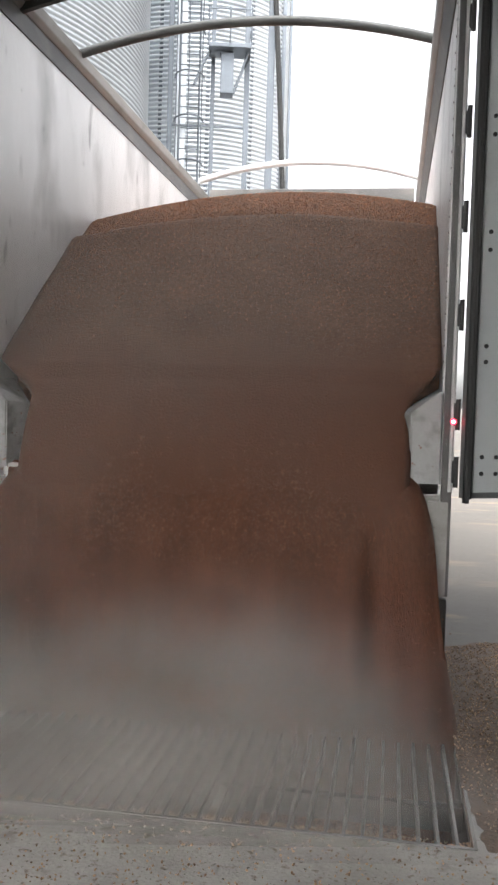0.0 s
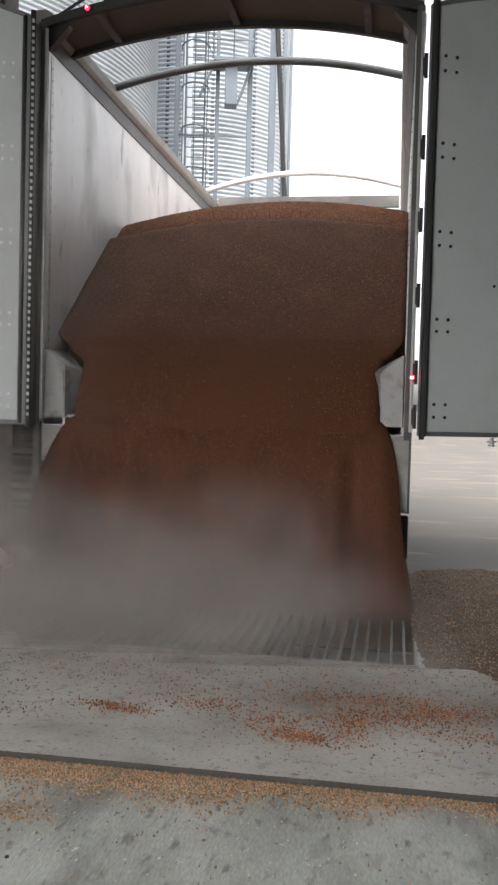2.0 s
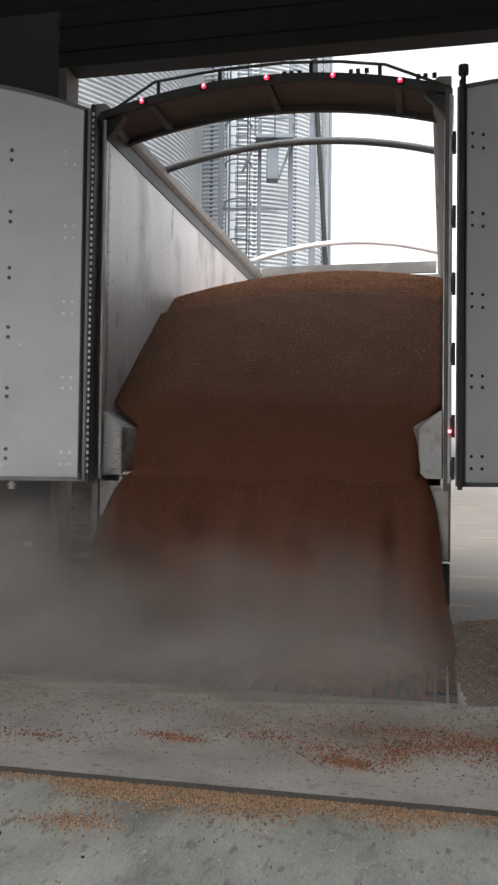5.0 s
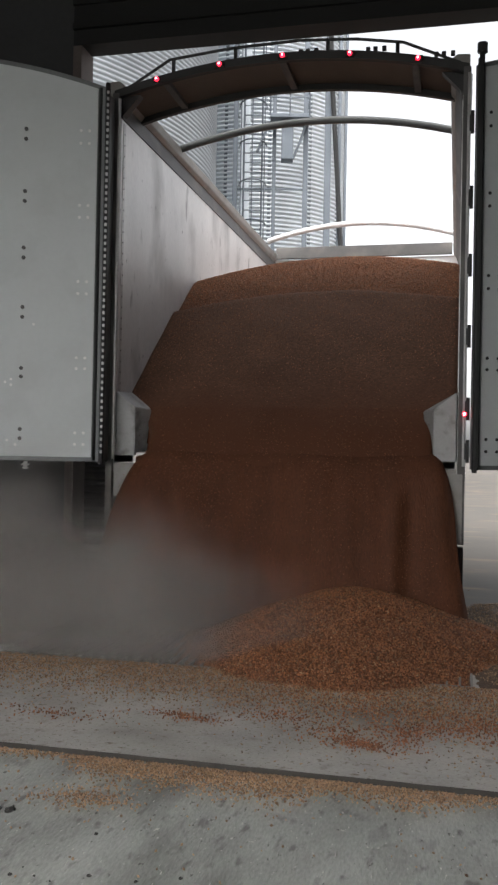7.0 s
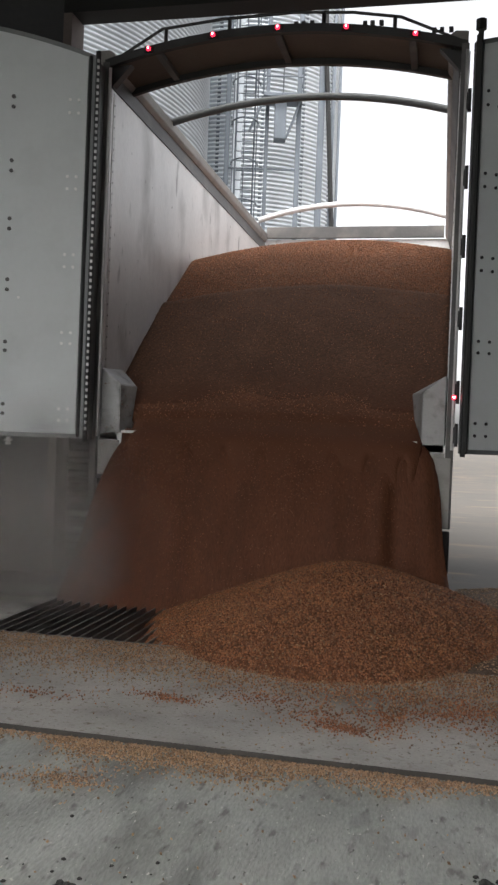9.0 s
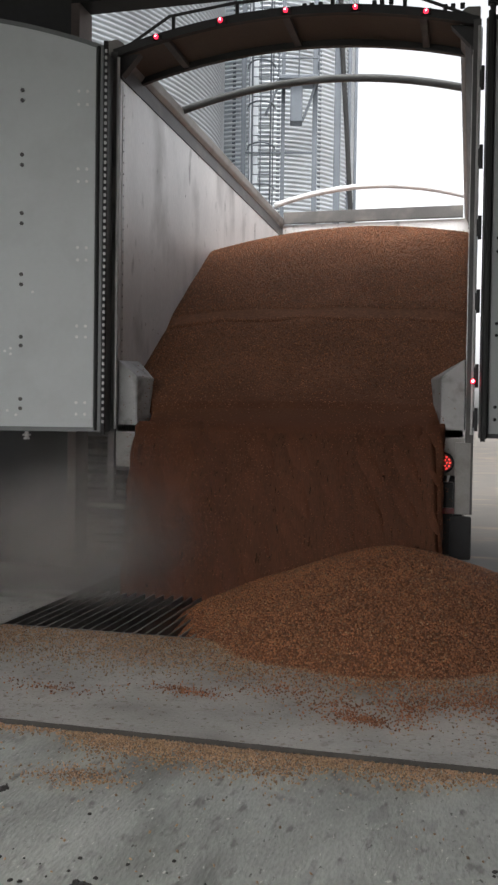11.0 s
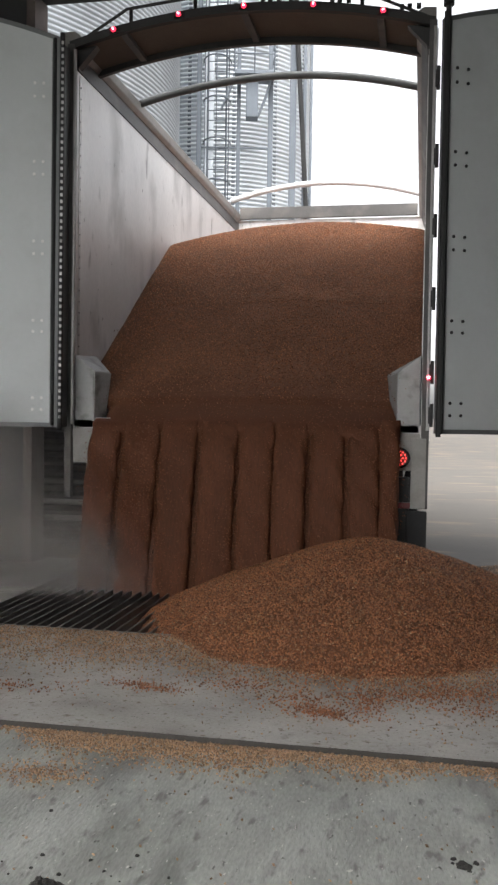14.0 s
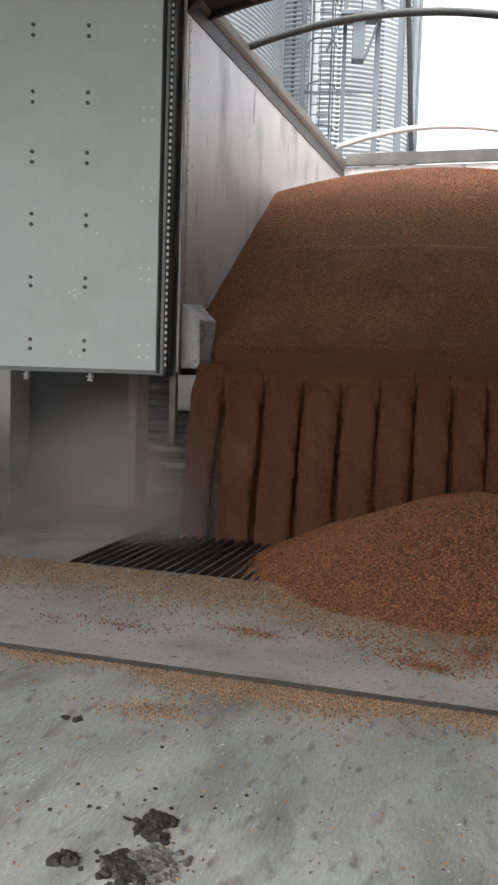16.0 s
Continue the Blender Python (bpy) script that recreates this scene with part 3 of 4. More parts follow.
# tarpaulin bows
for y, ends, mid, r, mat, lab in ((1.44, 3.87, 4.045, 0.032, TUBE_DARK, "dark arched tarpaulin bow"), (5.2, 3.93, 4.125, 0.036, TUBE_PALE, "pale arched tarpaulin bow")):
    bm = NB()
    tube(bm, [(x, y, arch(x, ends, mid, 1.22)) for x in np.linspace(-1.22, 1.22, 21)], r, 10)
    part("tarp_bow", bm, mat, trailer, lab, True)

# rear lamps, bumper and under-run parts
for s in (-1, 1):
    bm = NB()
    inner = 1.0 if s > 0 else 1.06
    box(bm, min(s * inner, s * 1.215), max(s * inner, s * 1.215), -0.01, 0.1, 0.85, 1.097, 0.004)
    house = part("lamp_panel", bm, RAIL, trailer, "grey lamp panel below the floor edge")
    if s < 0:
        continue
    bm = NB()
    cyl(bm, (s * 1.085, -0.011, 0.935), (s * 1.085, -0.03, 0.935), 0.07, 20)
    ring = part("lamp_rim", bm, RUBBER, house)
    bm = NB()
    cyl(bm, (s * 1.085, -0.03, 0.935), (s * 1.085, -0.036, 0.935), 0.056, 20)
    part("lamp_lens", bm, TAIL_LENS, house, "round red tail lamp lens")
    bm = NB()
    for k in range(19):
        r, a = (0, 0) if k == 0 else (0.022, k * math.tau / 6) if k < 7 else (0.043, k * math.tau / 12)
        bmesh.ops.create_icosphere(bm, subdivisions=1, radius=0.0062, matrix=pose(s * 1.085 + r * math.cos(a), -0.038, 0.935 + r * math.sin(a)))
    part("light_diodes", bm, TAIL_RED, house, "lit red diodes")
    bm = NB()
    box(bm, min(s * 1.13, s * 1.27), max(s * 1.13, s * 1.27), -0.03, 0.03, 0.30, 0.585, 0.02)
    part("bumper_buffer", bm, RUBBER, trailer, "black rubber bumper buffer")
    bm = NB()
    box(bm, min(s * 1.0, s * 1.2), max(s * 1.0, s * 1.2), 0.02, 0.05, 0.595, 0.635, 0.004)
    part("reflector_strip", bm, TAIL_LENS, trailer, "dull red reflector strip")
    bm = NB()
    box(bm, min(s * 1.16, s * 1.26), max(s * 1.16, s * 1.26), -0.036, -0.004, 0.6, 1.07, 0.008)
    part("bumper_bracket", bm, RAIL, trailer)
bm = NB()
box(bm, -1.15, 1.15, 0.06, 0.16, 0.32, 0.8, 0.01)
part("under_run_bar", bm, STEEL_BLACK, trailer)
bm = NB()
box(bm, -1.1, 1.1, 0.5, 5.5, 0.75, 1.02)
part("chassis", bm, STEEL_BLACK, trailer)
for sy in (2.3, 3.6):
    for s in (-1, 1):
        bm = NB()
        cyl(bm, (s * 0.85, sy, 0.5), (s * 1.2, sy, 0.5), 0.5, 28)
        bmesh.ops.bevel(bm, geom=[e for e in bm.edges if len(e.link_faces) == 2], offset=0.03, segments=2, affect="EDGES")
        wh = part("wheel", bm, RUBBER, trailer)
        bm = NB()
        cyl(bm, (s * 1.19, sy, 0.5), (s * 1.215, sy, 0.5), 0.28, 20)
        part("rim", bm, RAIL, wh)
bm = NB()
bmesh.ops.create_uvsphere(bm, u_segments=10, v_segments=6, radius=0.016, matrix=pose(1.262, -0.1, 1.465))
sl = part("side_marker", bm, LAMP_RED, trailer, "small lit red side marker", True)
bm = NB()
bmesh.ops.create_uvsphere(bm, u_segments=8, v_segments=5, radius=0.008, matrix=pose(1.262, -0.113, 1.465))
part("core", bm, LAMP_HOT, sl)


# ---- rear doors, swung wide open ----
def rear_door(s, hinge, swing, label):
    """One leaf with an arched top; its space has the hinge at 0 and the leaf along +x (s = 1) or -x (s = -1), outer face to -y."""
    d = thing("trailer_door", label, "trailer door", pose(*hinge, 0, 0, swing), group="rear doors of the trailer")
    W, Z0 = 1.26, 1.1

    def top(u):
        return 3.755 + 0.21 * (1 - (1 - u / W) ** 2)

    def leaf(bm, u0, u1, z0, dz, y0, y1, n=12):
        us = [u0 + (u1 - u0) * i / n for i in range(n + 1)]
        prism(bm, [(s * u, top(u) + dz) for u in us] + [(s * u1, z0), (s * u0, z0)], y0, y1)
        return bm

    frame_ = part("frame", leaf(NB(), 0.0, W, Z0, 0, -0.012, 0.03), PANEL_DARK, d, "dark grey door frame")
    part("panel", leaf(NB(), 0.07 if s < 0 else 0.045, W - 0.05, Z0 + 0.03, -0.035, -0.02, -0.0125), PANEL, d, "pale grey painted panel")
    bm = NB()
    cyl(bm, (s * 0.0, -0.03, Z0 - 0.02), (s * 0.0, -0.03, 3.78), 0.017, 8)
    if s < 0:
        cyl(bm, (s * 0.052, -0.015, Z0 + 0.01), (s * 0.052, -0.015, 3.75), 0.012, 8)
    rod = part("hinge_rod", bm, STEEL_BLACK, d)
    if s < 0:
        bm = NB()
        for i in range(58):
            z = Z0 + 0.06 + i * 0.0445
            box(bm, -0.004, 0.012, -0.058, -0.046, z, z + 0.021, 0.003)
        tagged(part("bead_strip", bm, ALU_EDGE, rod, "pale segmented seal"), kind="stuff")
    bm, bd = NB(), NB()
    for u in (0.125, 0.185) if s < 0 else (0.085, 0.165):
        for z in (1.22, 1.30, 1.755, 1.83, 2.285, 2.37, 2.825, 2.91, 3.35, 3.44):
            cyl(bm, (s * u, -0.021, z), (s * u, -0.027, z), 0.011, 8)
    for u in (0.57, 0.95):
        for z in (1.255, 1.32, 1.69, 1.75, 2.11, 2.18, 2.53, 2.6, 2.93, 3.0, 3.37, 3.44):
            cyl(bd, (s * u, -0.021, z), (s * u, -0.03, z), 0.014, 8)
    for u, z in ((0.49, 2.06), (0.66, 1.24), (0.6, 1.21), (0.64, 1.63), (0.68, 1.65), (0.64, 1.67)):
        cyl(bm, (s * u, -0.021, z), (s * u, -0.026, z), 0.01, 8)
    tagged(part("rivets", bm, BEAD if s < 0 else STEEL_BLACK, d, "rows of pale rivets" if s < 0 else "rows of dark rivets"), kind="stuff")
    tagged(part("bolts", bd, STEEL_DARK if s < 0 else STEEL_BLACK, d, "pairs of dark bolts"), kind="stuff")
    for u in (0.53, 0.98):
        bm = NB()
        cyl(bm, (s * u, 0.0, Z0 - 0.005), (s * u, 0.0, Z0 - 0.05), 0.014, 10)
        cyl(bm, (s * u, 0.0, Z0 - 0.022), (s * u, 0.0, Z0 - 0.034), 0.03, 12)
        cyl(bm, (s * u, 0.0, Z0 - 0.046), (s * u, 0.0, Z0 - 0.06), 0.022, 12)
        part("lock_pin", bm, ALU_EDGE, d, "bright lock pin")
    if s > 0:
        bm = NB()
        cyl(bm, (0.012, -0.03, 1.1), (0.012, -0.03, 3.86), 0.018, 10)
        cyl(bm, (0.012, -0.03, 3.82), (0.012, -0.03, 3.88), 0.034, 10)
        part("lock_bar", bm, STEEL_BLACK, d, "black lock bar")
    return d


rear_door(-1, (-1.235, -0.2, 0), 15, "open pale grey trailer door with rivet rows, beside the load")
rear_door(1, (1.315, -0.13, 0), 28, "open grey trailer door with dark rivets, in shade")


# ---- silos and elevator tower in the yard ----
def silo(x, y, radius, height, pitch, label, mat, seg=96):
    s = thing("grain_silo", label, "silo", pose(x, y, 0), group="grain silos in the yard")
    n = int(height / pitch) * 6
    a = np.linspace(0, 2 * np.pi, seg, endpoint=False)
    k = np.arange(n + 1)
    r = radius + 0.42 * pitch * np.abs(np.sin(k * np.pi / 6))
    v = np.stack([np.outer(r, np.cos(a)), np.outer(r, np.sin(a)), np.repeat((k * pitch / 6)[:, None], seg, 1)], 2).reshape(-1, 3)
    f = []
    for i in range(n):
        for j in range(seg):
            f.append((i * seg + j, i * seg + (j + 1) % seg, (i + 1) * seg + (j + 1) % seg, (i + 1) * seg + j))
    raw("shell", v, f, mat, s, "corrugated galvanised wall sheets", True)
    bm = NB()
    bmesh.ops.create_cone(bm, cap_ends=True, segments=64, radius1=radius + 0.15, radius2=0.4, depth=radius * 0.5, matrix=pose(0, 0, height + radius * 0.25))
    part("roof", bm, ZINC, s)
    first = None
    count = 0 if radius > 5 else 14
    for i in range(count):
        ang = (i + 0.3) * math.tau / count
        if first is None:
            bm = NB()
            box(bm, -0.012, 0.04, -0.06, 0.06, 0, height, 0.004)
            ob = part("stiffener", bm, ZINC_DARK, s)
            first = ob.data
        else:
            ob = new("stiffener", first)
            ob.parent = s
        ob.matrix_basis = pose(radius * math.cos(ang), radius * math.sin(ang), 0, 0, 0, math.degrees(ang))
    return s


silo(-13.3, 16.0, 8.0, 19.5, 0.115, "broad corrugated galvanised grain silo in the yard", ZINC_MID)
silo(-6.47, 27.2, 3.4, 24.0, 0.15, "slim corrugated galvanised silo behind the elevator tower", ZINC)

# tower space: x across, z up, its face towards the hall
tower = thing("elevator_tower", "galvanised elevator legs with caged ladder and platform by the silo", "elevator tower", pose(-4.6, 21.45, 0, 0, 0, 11.45))
for x, w in ((-1.2, 0.07), (0.03, 0.06), (1.02, 0.075), (1.72, 0.1), (2.08, 0.05), (2.28, 0.04)):
    bm = NB()
    box(bm, x - w, x + w, -0.1, 0.1, 0, 22, 0.01)
    part("leg", bm, ZINC_DARK, tower)
bm = NB()
box(bm, -1.05, -0.75, 0.1, 0.35, 0, 22)
part("elevator_trunk", bm, ZINC, tower)
for x in (-0.92, -0.35):
    bm = NB()
    cyl(bm, (x, -0.2, 0), (x, -0.2, 22), 0.03, 8)
    part("ladder_stile", bm, ZINC_DARK, tower)
rung = None
for i in range(60):
    if rung is None:
        bm = NB()
        cyl(bm, (-0.92, -0.2, 0), (-0.35, -0.2, 0), 0.018, 6)
        ob = part("rung", bm, ZINC_DARK, tower)
        rung = ob.data
    else:
        ob = new("rung", rung)
        ob.parent = tower
    ob.location = (0, 0, 4 + 0.3 * i)
for i in range(12):
    bm = NB()
    z = 4.6 + 1.24 * i
    tube(bm, [(-0.635 + 0.42 * math.cos(a), -0.25 - 0.7 * math.sin(a), z) for a in np.linspace(0, math.pi, 11)], 0.025, 6)
    part("cage_hoop", bm, ZINC_DARK, tower)
for a in (0.5, 1.57, 2.6):
    bm = NB()
    cyl(bm, (-0.635 + 0.42 * math.cos(a), -0.25 - 0.7 * math.sin(a), 4.6), (-0.635 + 0.42 * math.cos(a), -0.25 - 0.7 * math.sin(a), 18.3), 0.02, 6)
    part("cage_strap", bm, ZINC_DARK, tower)
bm = NB()
box(bm, -0.1, 1.1, -1.0, -0.12, 11.45, 11.57, 0.02)
plat = part("platform", bm, ZINC_DARK, tower)
bm = NB()
box(bm, 0.25, 0.62, -0.75, -0.3, 10.25, 11.4, 0.03)
part("drive_box", bm, ZINC_DARK, plat, "grey drive housing")
bm = NB()
tube(bm, [(0.62, -0.6, 10.3), (0.85, -0.6, 10.9), (1.02, -0.6, 11.45)], 0.04, 6)
part("brace", bm, ZINC_DARK, plat)
bm = NB()
tube(bm, [(-0.05, -0.6, 11.5), (-0.25, -0.6, 11.1), (-0.5, -0.6, 10.5)], 0.04, 6)
part("brace", bm, ZINC_DARK, plat)
for z in (12.05, 12.5):
    bm = NB()
    tube(bm, [(-0.1, -0.15, z), (-0.1, -1.0, z), (1.1, -1.0, z), (1.1, -0.15, z)], 0.025, 6)
    part("guard_rail", bm, ZINC_DARK, plat)
for x in (-0.1, 0.5, 1.1):
    bm = NB()
    cyl(bm, (x, -1.0, 11.5), (x, -1.0, 12.55), 0.025, 6)
    part("rail_post", bm, ZINC_DARK, plat)
for z in (3.5, 6.5, 9.5, 13.4, 15, 17):
    bm = NB()
    box(bm, -1.2, 1.1, -0.03, 0.03, z, z + 0.05)
    part("cross_brace", bm, ZINC_DARK, tower)
bm = NB()
tube(bm, [(1.7, -0.35, 16.0), (1.78, -0.35, 13.2), (2.0, -0.35, 10), (2.15, -0.35, 7.6), (2.15, -0.35, 0.0)], 0.075, 8)
part("spout_pipe", bm, STEEL_BLACK, tower, "dark spout pipe")


# ---- maize load inside the trailer ----
def smin(a, b, k):
    h = np.clip(0.5 + 0.5 * (b - a) / k, 0, 1)
    return b * (1 - h) + a * h - k * h * (1 - h)


def wobble(x, y, amp, s):
    return amp * (np.sin(s * x + 1.3) * np.cos(0.8 * s * y + 0.4) + 0.5 * np.sin(2.3 * s * x - 1.7 * s * y) + 0.3 * np.sin(4.7 * s * y + 3.1 * s * x))


def load_top(x, y):
    face = 1.175 + 0.674 * (y + 0.08) + 0.07 * (1 - (x / 1.2) ** 2) * np.clip(y, 0, 1) + wobble(x, y, 0.008, 3)
    crown = 3.115 - 0.112 * (x - 0.25) ** 2 - 0.06 * (y - 2.5)
    return smin(face, crown, 0.05)


def body(name, topf, lowf, y0, y1, mat, parent, nx=48, ny=110, wide=0.5):
    """A closed block of grain between two surfaces; near the rear it narrows between the deflectors."""
    ys = np.linspace(y0, y1, ny)
    g = []
    for y in ys:
        lim = 1.0 + 0.217 * min(1.0, max(0.0, (y - 0.1) / (wide - 0.1)))
        g.append([(x, y) for x in np.linspace(-lim, lim, nx)])
    g = np.array(g)
    zt = topf(g[..., 0], g[..., 1])
    zl = np.minimum(lowf(g[..., 0], g[..., 1]), zt - 0.004)
    top_v = np.dstack([g, zt]).reshape(-1, 3)
    low_v = np.dstack([g, zl]).reshape(-1, 3)
    f, n = [], ny * nx
    for i in range(ny - 1):
        for j in range(nx - 1):
            a = i * nx + j
            f.append((a, a + 1, a + nx + 1, a + nx))
            f.append((n + a, n + a + nx, n + a + nx + 1, n + a + 1))
    for j in range(nx - 1):
        f.append((j, n + j, n + j + 1, j + 1))
        a = (ny - 1) * nx + j
        f.append((a, a + 1, n + a + 1, n + a))
    for i in range(ny - 1):
        a = i * nx
        f.append((a, a + nx, n + a + nx, n + a))
        b = a + nx - 1
        f.append((b, n + b, n + b + nx, b + nx))
    return raw(name, np.vstack([top_v, low_v]), f, mat, parent, smooth=True)


def strew(topf, n, x0, x1, y0, y1, seed, keep=None):
    rng = np.random.default_rng(seed)
    x, y = rng.uniform(x0, x1, n), rng.uniform(y0, y1, n)
    if keep is not None:
        ok = rng.uniform(0, 1, n) < keep(x, y)
        x, y = x[ok], y[ok]
    e = 0.01
    z = topf(x, y)
    nrm = np.stack([-(topf(x + e, y) - z) / e, -(topf(x, y + e) - z) / e, np.ones_like(x)], 1)
    nrm /= np.linalg.norm(nrm, axis=1)[:, None]
    return np.stack([x, y, z], 1), nrm


load = thing("maize_load", "sloping load of reddish maize inside the trailer", "grain load")
body("bed_of_grain", lambda x, y: load_top(x, y) - 0.035 * np.clip((1.32 - y) / 0.17, 0, 1), lambda x, y: 0 * x + 1.5, 1.15, 5.7, GRAIN, load)
p, nn = strew(load_top, 21000, -1.2, 1.2, 1.27, 2.75, 11, lambda x, y: (np.abs(x) < 1.0 + 0.2 * np.clip((y - 0.1) / 0.4, 0, 1)) * 1.0)
kernels("loose_grain", p, nn, 0.0068, KERNEL, load, 12)

p, nn = strew(load_top, 2200, -1.2, 1.2, 1.27, 2.7, 17)
kernels("chaff", p, nn, 0.006, KERNEL_PALE, load, 18)

apron = thing("maize_apron", "thin tongue of maize sliding off the floor edge", "grain load")


slide = thing("sliding_maize", "thick slab of maize slumping over the trailer floor edge", "grain load")


def lim_at(y):
    """Half the width of the grain at a depth y: it narrows between the deflectors."""
    k = min(1.0, max(0.0, (y - 0.06) / 0.2))
    return 1.02 + 0.197 * k * k * (3 - 2 * k)


def draped(name, path_, topf, mat, parent, nx=56, deep=0.1, lobes=None):
    """A blanket of grain: a slope of the given top that rounds over its brow along the path (y, z) and hangs down; closed behind."""
    v, f = [], []
    us = np.linspace(-1, 1, nx)
    for y, z in path_:
        half = lim_at(y)
        for u in us:
            x = half * u + 0.25 * (1.217 - half)
            edge = 0.05 * max(0.0, abs(u) - 0.9) / 0.1 if y < 0.2 else 0.0
            zz = float(topf(np.array(x), np.array(y))) if z is None else z
            groove = lobes(x, zz) if lobes and z is not None else 0.0
            v.append((x, y + edge * edge * 20 + groove + (0.006 * math.sin(7 * x + 5 * zz) if y < 0.2 else 0.0), zz - (0.02 * u * u if z is not None else 0.0)))
    n, m = len(path_) * nx, len(path_)
    for y, z in path_:
        half = lim_at(y)
        for u in us:
            zz = float(topf(np.array(half * u), np.array(y))) if z is None else z
            v.append((half * u * 0.98, y + deep, zz - 0.05))
    for i in range(m - 1):
        for j in range(nx - 1):
            a = i * nx + j
            f.append((a, a + nx, a + nx + 1, a + 1))
            f.append((n + a, n + a + 1, n + a + nx + 1, n + a + nx))
        for j in (0, nx - 1):
            a = i * nx + j
            q = (a, n + a, n + a + nx, a + nx)
            f.append(q if j == 0 else q[::-1])
    for i in (0, m - 1):
        for j in range(nx - 1):
            a = i * nx + j
            q = (a, a + 1, n + a + 1, n + a)
            f.append(q if i == 0 else q[::-1])
    return raw(name, v, f, mat, parent, smooth=True)


def rounded(knots, n):
    """A smooth run of (y, z) through a few knots."""
    k = np.array(knots, float)
    d = np.r_[0, np.cumsum(np.hypot(*np.diff(k, axis=0).T))]
    t = np.linspace(0, d[-1], n)
    y, z = np.interp(t, d, k[:, 0]), np.interp(t, d, k[:, 1])
    for _ in range(6):
        y[1:-1], z[1:-1] = (y[:-2] + 2 * y[1:-1] + y[2:]) / 4, (z[:-2] + 2 * z[1:-1] + z[2:]) / 4
    return list(zip(y, z))


def slab_top(x, y):
    face = 1.54 + 0.80 * y + 0.06 * (1 - (x / 1.2) ** 2) * np.clip(y, 0, 1) + wobble(x, y + 1, 0.008, 3) * np.clip((y - 0.1) / 0.3, 0, 1)
    crown = 2.88 - 0.112 * (x - 0.25) ** 2 - 0.5 * (y - 1.4)
    return smin(face, crown, 0.08)


BROW = rounded([(0.16, 1.652), (0.08, 1.575), (0.02, 1.48), (-0.045, 1.34), (-0.095, 1.19), (-0.125, 1.08), (-0.125, 0.98), (-0.06, 0.9)], 40)
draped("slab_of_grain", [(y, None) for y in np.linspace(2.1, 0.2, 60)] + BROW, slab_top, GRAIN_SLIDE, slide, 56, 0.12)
p, nn = strew(slab_top, 9000, -1.2, 1.2, 0.25, 1.9, 13, lambda x, y: (np.abs(x) < 1.0 + 0.2 * np.clip((y - 0.1) / 0.2, 0, 1)) * np.clip((y - 0.2) / 0.9, 0.05, 1))
kernels("loose_grain", p, nn, 0.0055, KERNEL, slide, 14)


# ---- falling maize: streams off the floor edge ----
def stream(name, profile, xc, half, spread, lobe, label, seed, group, flare=0.12, bend=1.3, sway=0.012, loose=0):
    """One stream: a drawn-out tongue of grain following the fall, rounded across, with a ragged surface."""
    rng = random.Random(seed)
    ph = rng.uniform(0, 6)
    zs = np.linspace(profile[0][2], profile[-1][2], 46)
    pz = [q[2] for q in profile][::-1]
    py = [q[1] for q in profile][::-1]
    na = 20
    v, f = [], []
    top_z, low_z = profile[0][2], profile[-1][2]
    for i, z in enumerate(zs):
        k = (top_z - z) / (top_z - low_z)
        y = np.interp(z, pz, py)
        w = half * (1 + flare * k + 0.02 * math.sin(9 * z + ph))
        x = xc * (1 + spread * k ** bend) + sway * math.sin(4 * z + ph)
        for j in range(na):
            a = math.tau * j / na
            c, s_ = math.cos(a), math.sin(a)
            c, s_ = math.copysign(abs(c) ** 0.7, c), math.copysign(abs(s_) ** 0.7, s_)
            v.append((x + w * c + 0.006 * math.sin(31 * z + 5 * a + ph), y + lobe * (s_ if s_ < 0 else 1.6 * s_) + 0.008 * math.sin(23 * z + 3 * a + 2 * ph), z))
    n = len(zs)
    for i in range(n - 1):
        for j in range(na):
            f.append((i * na + j, i * na + (j + 1) % na, (i + 1) * na + (j + 1) % na, (i + 1) * na + j))
    f.append(tuple(range(na)))
    f.append(tuple((n - 1) * na + j for j in range(na))[::-1])
    ob = thing(name, label, "grain stream", None, group)
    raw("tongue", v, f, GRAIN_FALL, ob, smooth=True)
    if loose:
        rg = np.random.default_rng(seed)
        iv = rg.integers(4, n - 1, loose) * na + rg.integers(na // 2, na, loose)
        pts = np.array(v)[iv] + rg.normal(size=(loose, 3)) * np.array([0.03, 0.006, 0.03])
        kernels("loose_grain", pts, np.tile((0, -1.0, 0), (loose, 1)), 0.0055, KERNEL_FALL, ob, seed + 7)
    return ob


EARLY = [(0, 0.02, 1.22), (0, -0.065, 1.175), (0, -0.125, 1.09), (0, -0.185, 0.95), (0, -0.245, 0.8), (0, -0.31, 0.6), (0, -0.39, 0.3), (0, -0.44, 0), (0, -0.47, -0.6)]
LATE = [(0, 0.02, 1.18), (0, -0.055, 1.15), (0, -0.10, 1.05), (0, -0.15, 0.85), (0, -0.19, 0.6), (0, -0.22, 0.3), (0, -0.24, 0), (0, -0.26, -0.4)]


def smooth01(v):
    v = min(1.0, max(0.0, v))
    return v * v * (3 - 2 * v)


